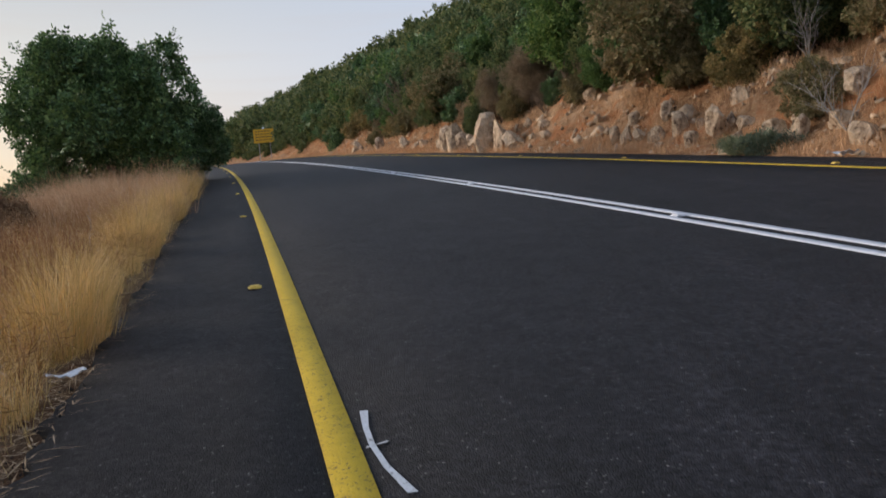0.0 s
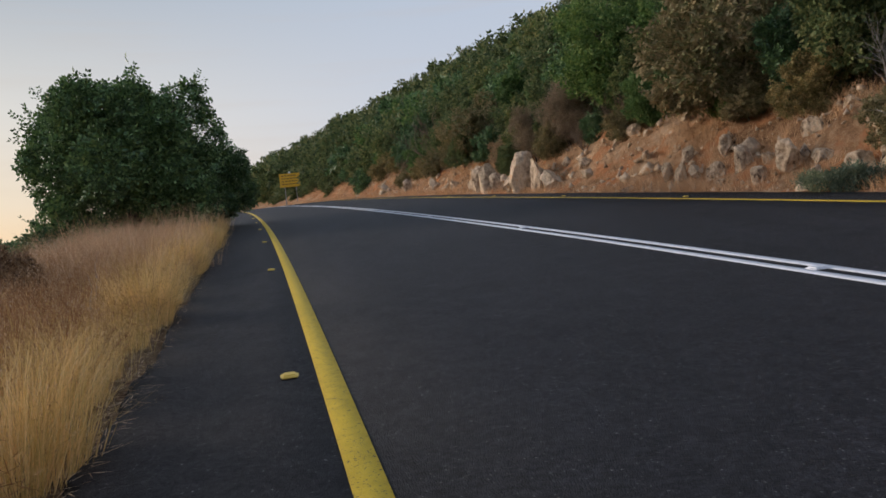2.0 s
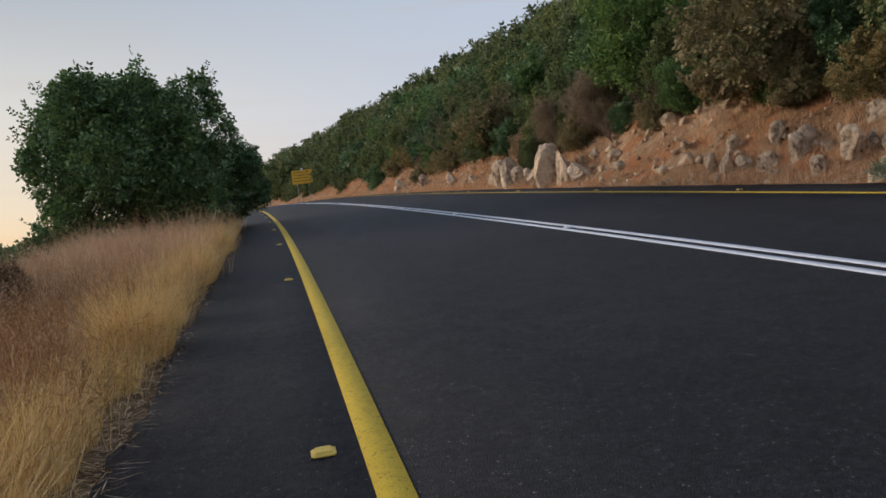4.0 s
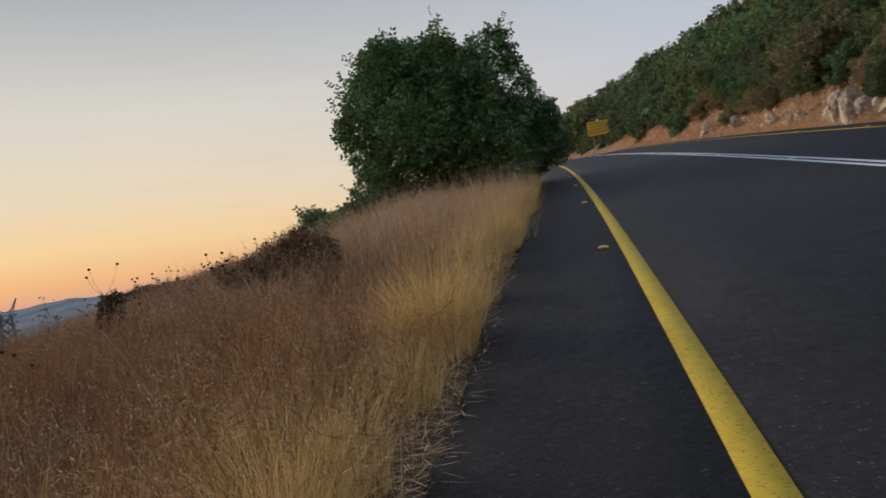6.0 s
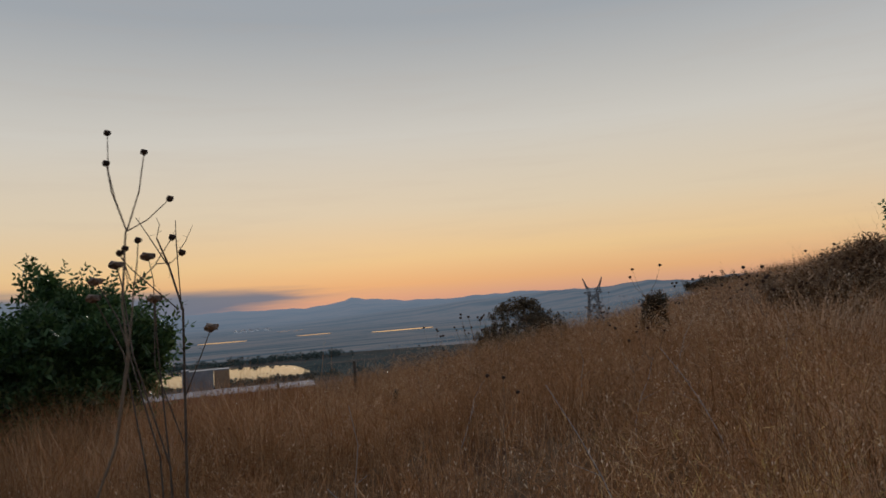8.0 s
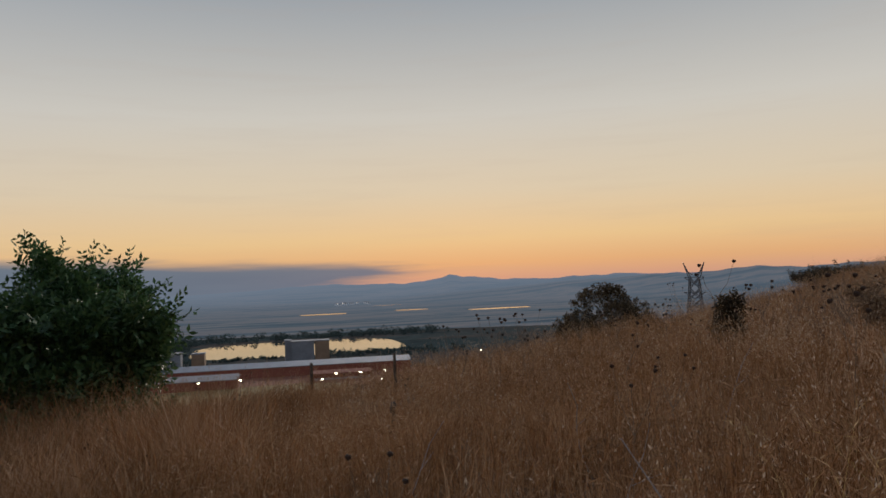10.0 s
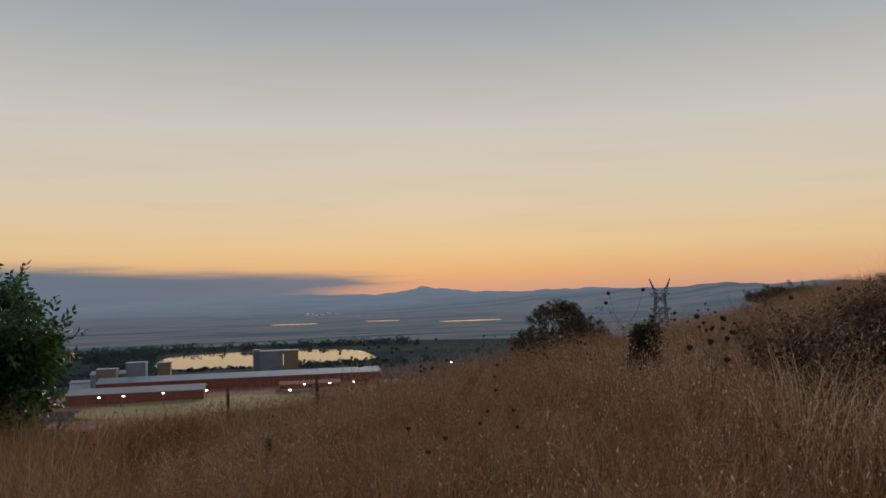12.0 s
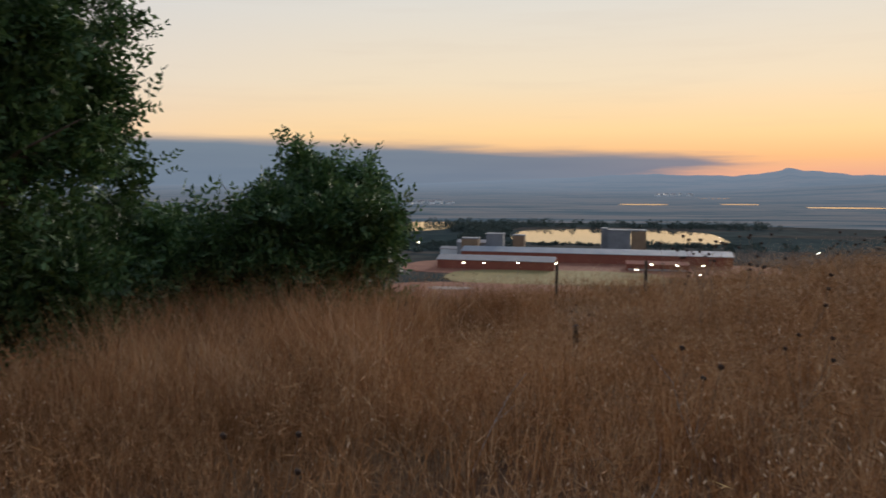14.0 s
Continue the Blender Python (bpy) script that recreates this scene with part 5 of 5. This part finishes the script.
def pylon(x, y, h):
    """A lattice power pylon with a forked head and cross arms."""
    p = thing("power_pylon", Matrix.Translation(on_ground(x, y)) @ Matrix.Rotation(radians(45), 4, "Z"), "steel lattice power pylon with a forked head", "pylon")

    def bars(name, segs, r):
        bm = bmesh.new()
        for a, b in segs:
            tube_into(bm, [a, b], [r, r], 4)
        return part(name, bm, STEEL_DARK, p)
    b, w_ = 2.4, 0.7
    neck = h - 2.6
    for sx in (-1, 1):
        for sy in (-1, 1):
            bars("leg", [((sx * b, sy * b, -0.5), (sx * w_, sy * w_, neck))], 0.13)
    segs = []
    n = 12
    for i in range(n):
        z0, z1 = neck * i / n, neck * (i + 1) / n
        k0, k1 = b + (w_ - b) * i / n, b + (w_ - b) * (i + 1) / n
        for sx, sy, tx, ty in ((-1, -1, 1, -1), (1, -1, 1, 1), (1, 1, -1, 1), (-1, 1, -1, -1)):
            segs.append(((sx * k0, sy * k0, z0), (tx * k1, ty * k1, z1)))
            segs.append(((tx * k0, ty * k0, z0), (sx * k1, sy * k1, z1)))
    bars("bracing", segs, 0.08)
    for z, ln in ((neck - 2.6, 1.7), (neck - 0.1, 1.6), (neck - 6.5, 2.0)):
        bars("cross_arm", [((-ln, 0, z + 0.2), (ln, 0, z + 0.2)), ((-ln, 0, z + 0.2), (0, 0, z - 0.9)), ((ln, 0, z + 0.2), (0, 0, z - 0.9))], 0.09)
    for s in (-1, 1):
        bars("horn", [((s * 0.5, 0, neck), (s * 1.7, 0, h)), ((s * 0.9, 0.3, neck), (s * 1.7, 0, h)), ((s * 0.2, 0, neck + 0.5), (s * 1.3, 0, neck + 1.3))], 0.1)


pylon(-108.95, 82.1, 3.5 - float(ground_z(-108.95, 82.1)))


def house(x, y, s, turn):
    h = thing("village_house", Matrix.Translation((x, y, VZ + 2.2)) @ Matrix.Rotation(turn, 4, "Z"), "small white village house far across the plain", "house", "houses of the far villages")
    part("wall", box_bm(10 * s, 14 * s, 6 * s), WHITE_WALL, h)
    bm = bmesh.new()
    vs = [bm.verts.new(c) for c in ((-5.5 * s, -7.4 * s, 6 * s), (5.5 * s, -7.4 * s, 6 * s), (0, -7.4 * s, 8.6 * s), (-5.5 * s, 7.4 * s, 6 * s), (5.5 * s, 7.4 * s, 6 * s), (0, 7.4 * s, 8.6 * s))]
    for f in ((0, 1, 2), (5, 4, 3), (0, 3, 4, 1), (1, 4, 5, 2), (2, 5, 3, 0)):
        bm.faces.new([vs[i] for i in f])
    part("roof", bm, PALE_SHEET, h)


hr = random.Random(9)
for i in range(16):
    house(-1790 + hr.uniform(-90, 60), -250 + hr.uniform(-60, 55), hr.uniform(0.5, 1.0), hr.uniform(0, 3))
for i in range(12):
    house(-2560 + hr.uniform(-80, 80), 440 + hr.uniform(-55, 60), hr.uniform(0.6, 1.0), hr.uniform(0, 3))

# ---- dry stalks near the path and on the crest ----
FACE = Matrix.Rotation(radians(56.5), 4, "Z")      # both plants fork across the way the valley is seen


def flat(points, sway=0.0):
    return [(x, sway * math.sin(z * 9.0), z) for x, z in points]


top_at = Vector((-2.656, 4.705, 1.532))
down = float(ground_z(top_at.x, top_at.y)) - top_at.z - 0.03
fork_a, fork_b = (0.089, 0.45), (0.098, 0.368)
seed_stalk(Matrix.Translation(top_at) @ FACE, [
    (flat([(-0.03, down), (-0.02, down * 0.5), (0.0, 0.0), (0.055, 0.128), (0.083, 0.26), (0.076, 0.337), fork_a], 0.004), False, 0.0026),
    (flat([(0.055, 0.128), (0.089, 0.308), fork_b], 0.004), False, 0.002),
    (flat([fork_a, (0.066, 0.513), (0.059, 0.558)]), True, 0.0012),
    (flat([fork_a, (0.072, 0.50), (0.062, 0.545), (0.063, 0.605)]), True, 0.0012),
    (flat([fork_a, (0.112, 0.51), (0.123, 0.569)]), True, 0.0013),
    (flat([fork_a, (0.124, 0.465), (0.162, 0.494)]), True, 0.0011),
    (flat([fork_b, (0.104, 0.403), (0.107, 0.435)]), True, 0.0012),
    (flat([fork_b, (0.13, 0.392), (0.163, 0.435)]), True, 0.0011),
    (flat([(0.135, 0.397), (0.159, 0.397), (0.178, 0.411)]), True, 0.0009),
    (flat([(0.092, 0.375), (0.082, 0.405), (0.076, 0.418)]), True, 0.0009),
    (flat([(0.088, 0.366), (0.084, 0.395), (0.085, 0.424)]), True, 0.0009)],
    "tall thin forked flower stalk with dark round seed heads", 0.0048)


def thistle():
    """Dark thorny dry stems, some with flat brown heads."""
    at = Vector((-4.769, 5.026, 1.101))
    low = float(ground_z(at.x, at.y)) - at.z - 0.03
    stems = [([(0.0, low), (0.0, 0.0), (0.008, 0.772), (-0.051, 0.972), (-0.083, 1.085)], 0.007, 0), ([(-0.051, 0.972), (-0.131, 1.113), (-0.177, 1.186)], 0.003, 0),
             ([(-0.083, 1.085), (-0.056, 1.145), (-0.067, 1.175)], 0.002, 0), ([(0.004, 0.772), (0.002, 1.067), (0.011, 1.16)], 0.003, 0),
             ([(0.01, 1.017), (0.039, 1.064), (0.064, 1.136)], 0.002, 0), ([(0.008, 0.772), (-0.199, 0.958), (-0.281, 1.038)], 0.003, 0),
             ([(-0.10, low), (-0.164, 0.107), (-0.288, 0.598), (-0.375, 0.848)], 0.005, 1), ([(-0.06, low), (-0.092, 0.102), (-0.203, 0.592), (-0.288, 0.891), (-0.301, 0.99)], 0.005, 1),
             ([(-0.03, low), (-0.056, 0.099), (-0.114, 0.683), (-0.09, 0.828)], 0.005, 1), ([(0.004, 0.40), (0.09, 0.595), (0.143, 0.689)], 0.003, 1),
             ([(-0.08, low), (-0.114, 0.151), (-0.282, 0.744), (-0.384, 0.922)], 0.005, 1), ([(-0.02, 0.2), (-0.108, 0.537), (-0.128, 0.904), (-0.14, 1.015)], 0.003, 1)]
    plant = thing("dry_thistle", Matrix.Translation(at) @ FACE, "dark thorny dry thistle with flat brown heads", "dry plant")
    rng = random.Random(6)
    for pts, r, has_head in stems:
        sw = rng.uniform(-0.05, 0.05)
        p3 = flat(pts, sw)
        bm = bmesh.new()
        tube_into(bm, p3, [r * (1 - 0.5 * i / (len(p3) - 1)) for i in range(len(p3))], 5)
        for a_, b_ in zip(p3, p3[1:]):
            a_, b_ = Vector(a_), Vector(b_)
            for _ in range(int((b_ - a_).length / 0.045)):
                q = a_.lerp(b_, rng.random())
                tube_into(bm, [q, q + Vector((rng.uniform(-1, 1), rng.uniform(-1, 1), rng.uniform(-0.2, 1))).normalized() * 0.028], [0.0012, 0.0004], 3)
        stem = part("stem", bm, BARK, plant)
        if has_head:
            bm = bmesh.new()
            bmesh.ops.create_icosphere(bm, subdivisions=2, radius=0.024, matrix=Matrix.Translation(p3[-1]) @ Matrix.Diagonal((1.1, 1.1, 0.7, 1)))
            for i, v in enumerate(bm.verts):
                v.co += (v.co - Vector(p3[-1])) * (0.35 if i % 3 == 0 else -0.08)
            part("flower_head", bm, DRY_TWIG, stem, "brown dried flower head")


thistle()
random_stalk(-9.6, 11.45, 1.3, 2, 3, 0.004, 0.018)
sr = random.Random(12)
for i in range(46):
    yy, uu = sr.uniform(1.5, 17), sr.uniform(2.2, 12.5)
    q = on_road(EDGE_AT - uu, yy)
    random_stalk(q.x, q.y, sr.uniform(0.55, 1.0), 30 + i, sr.choice((2, 3, 3, 4)), 0.0022, sr.uniform(0.006, 0.0095))
for cx, cy, many, h0, h1, first in ((-10.1, 9.1, 9, 0.8, 1.15, 200), (-11.4, 11.4, 7, 0.75, 1.1, 220), (-8.4, 12.0, 7, 0.7, 1.05, 240), (-12.6, 13.4, 6, 0.8, 1.2, 260), (-6.0, 10.2, 4, 0.7, 1.0, 280)):
    for i in range(many):
        random_stalk(cx + sr.uniform(-0.7, 0.7), cy + sr.uniform(-0.7, 0.7), sr.uniform(h0, h1), first + i, sr.choice((3, 4, 5)), 0.0026, sr.uniform(0.009, 0.014))
for x, y, s in ((-8.6, 12.3, 0.6), (-8.0, 11.7, 0.5), (-7.6, 12.4, 0.6), (-9.2, 13.0, 0.65), (-6.9, 11.2, 0.5), (-5.9, 11.6, 0.5), (-12.6, 16.2, 0.6), (-13.0, 15.0, 0.5), (-11.8, 17.6, 0.62), (-14.2, 18.6, 0.6), (-9.9, 12.6, 0.45), (-12.9, 19.3, 0.7), (-11.2, 16.6, 0.55), (-12.2, 18.4, 0.66)):
    dead_branch(Matrix.Translation(on_ground(x, y)), int(x * 7 + y), 4, s, 0.005, DRY_TWIG, "fine leafless twigs standing in dry grass", "dry plant")


def fence_post(x, y, h, tilt):
    ob = part("fence_post", box_bm(0.05, 0.05, h + 0.2, (0, 0, -0.2), 0.01), BARK)
    ob.matrix_basis = Matrix.Translation(on_ground(x, y)) @ Matrix.Rotation(tilt, 4, "Y")
    tagged(ob, "weathered wooden post standing in dry grass", "post", "posts on the slope")


for x, y, h, tilt in ((-16.0, 7.7, 0.8, 0.02), (-15.8, 9.2, 0.75, -0.03), (-9.8, 7.75, 0.6, 0.45)):
    fence_post(x, y, h, tilt)


def dry_stem(x, y, h, lean, turn):
    """One long pale leafless stem, bent to one side, with a short side twig."""
    bm = bmesh.new()
    pts = [(lean * (i / 5) ** 1.7, 0.02 * math.sin(i * 1.9), h * i / 5 - 0.03) for i in range(6)]
    tube_into(bm, pts, [0.0045 - 0.0006 * i for i in range(6)], 5)
    tube_into(bm, [pts[3], (pts[3][0] + 0.12, 0.06, pts[3][2] + 0.07)], [0.002, 0.001], 4)
    ob = part("dry_reed", bm, PALE_TWIG)
    ob.matrix_basis = Matrix.Translation(on_ground(x, y)) @ Matrix.Rotation(turn, 4, "Z")
    tagged(ob, "long pale dry stem leaning in the grass", "dry plant", "long dry stems")


for i in range(14):
    q = on_road(EDGE_AT - sr.uniform(0.4, 4.0), sr.uniform(2.5, 11))
    dry_stem(q.x, q.y, sr.uniform(0.55, 0.95), sr.uniform(0.1, 0.5), sr.uniform(0, 6.28))
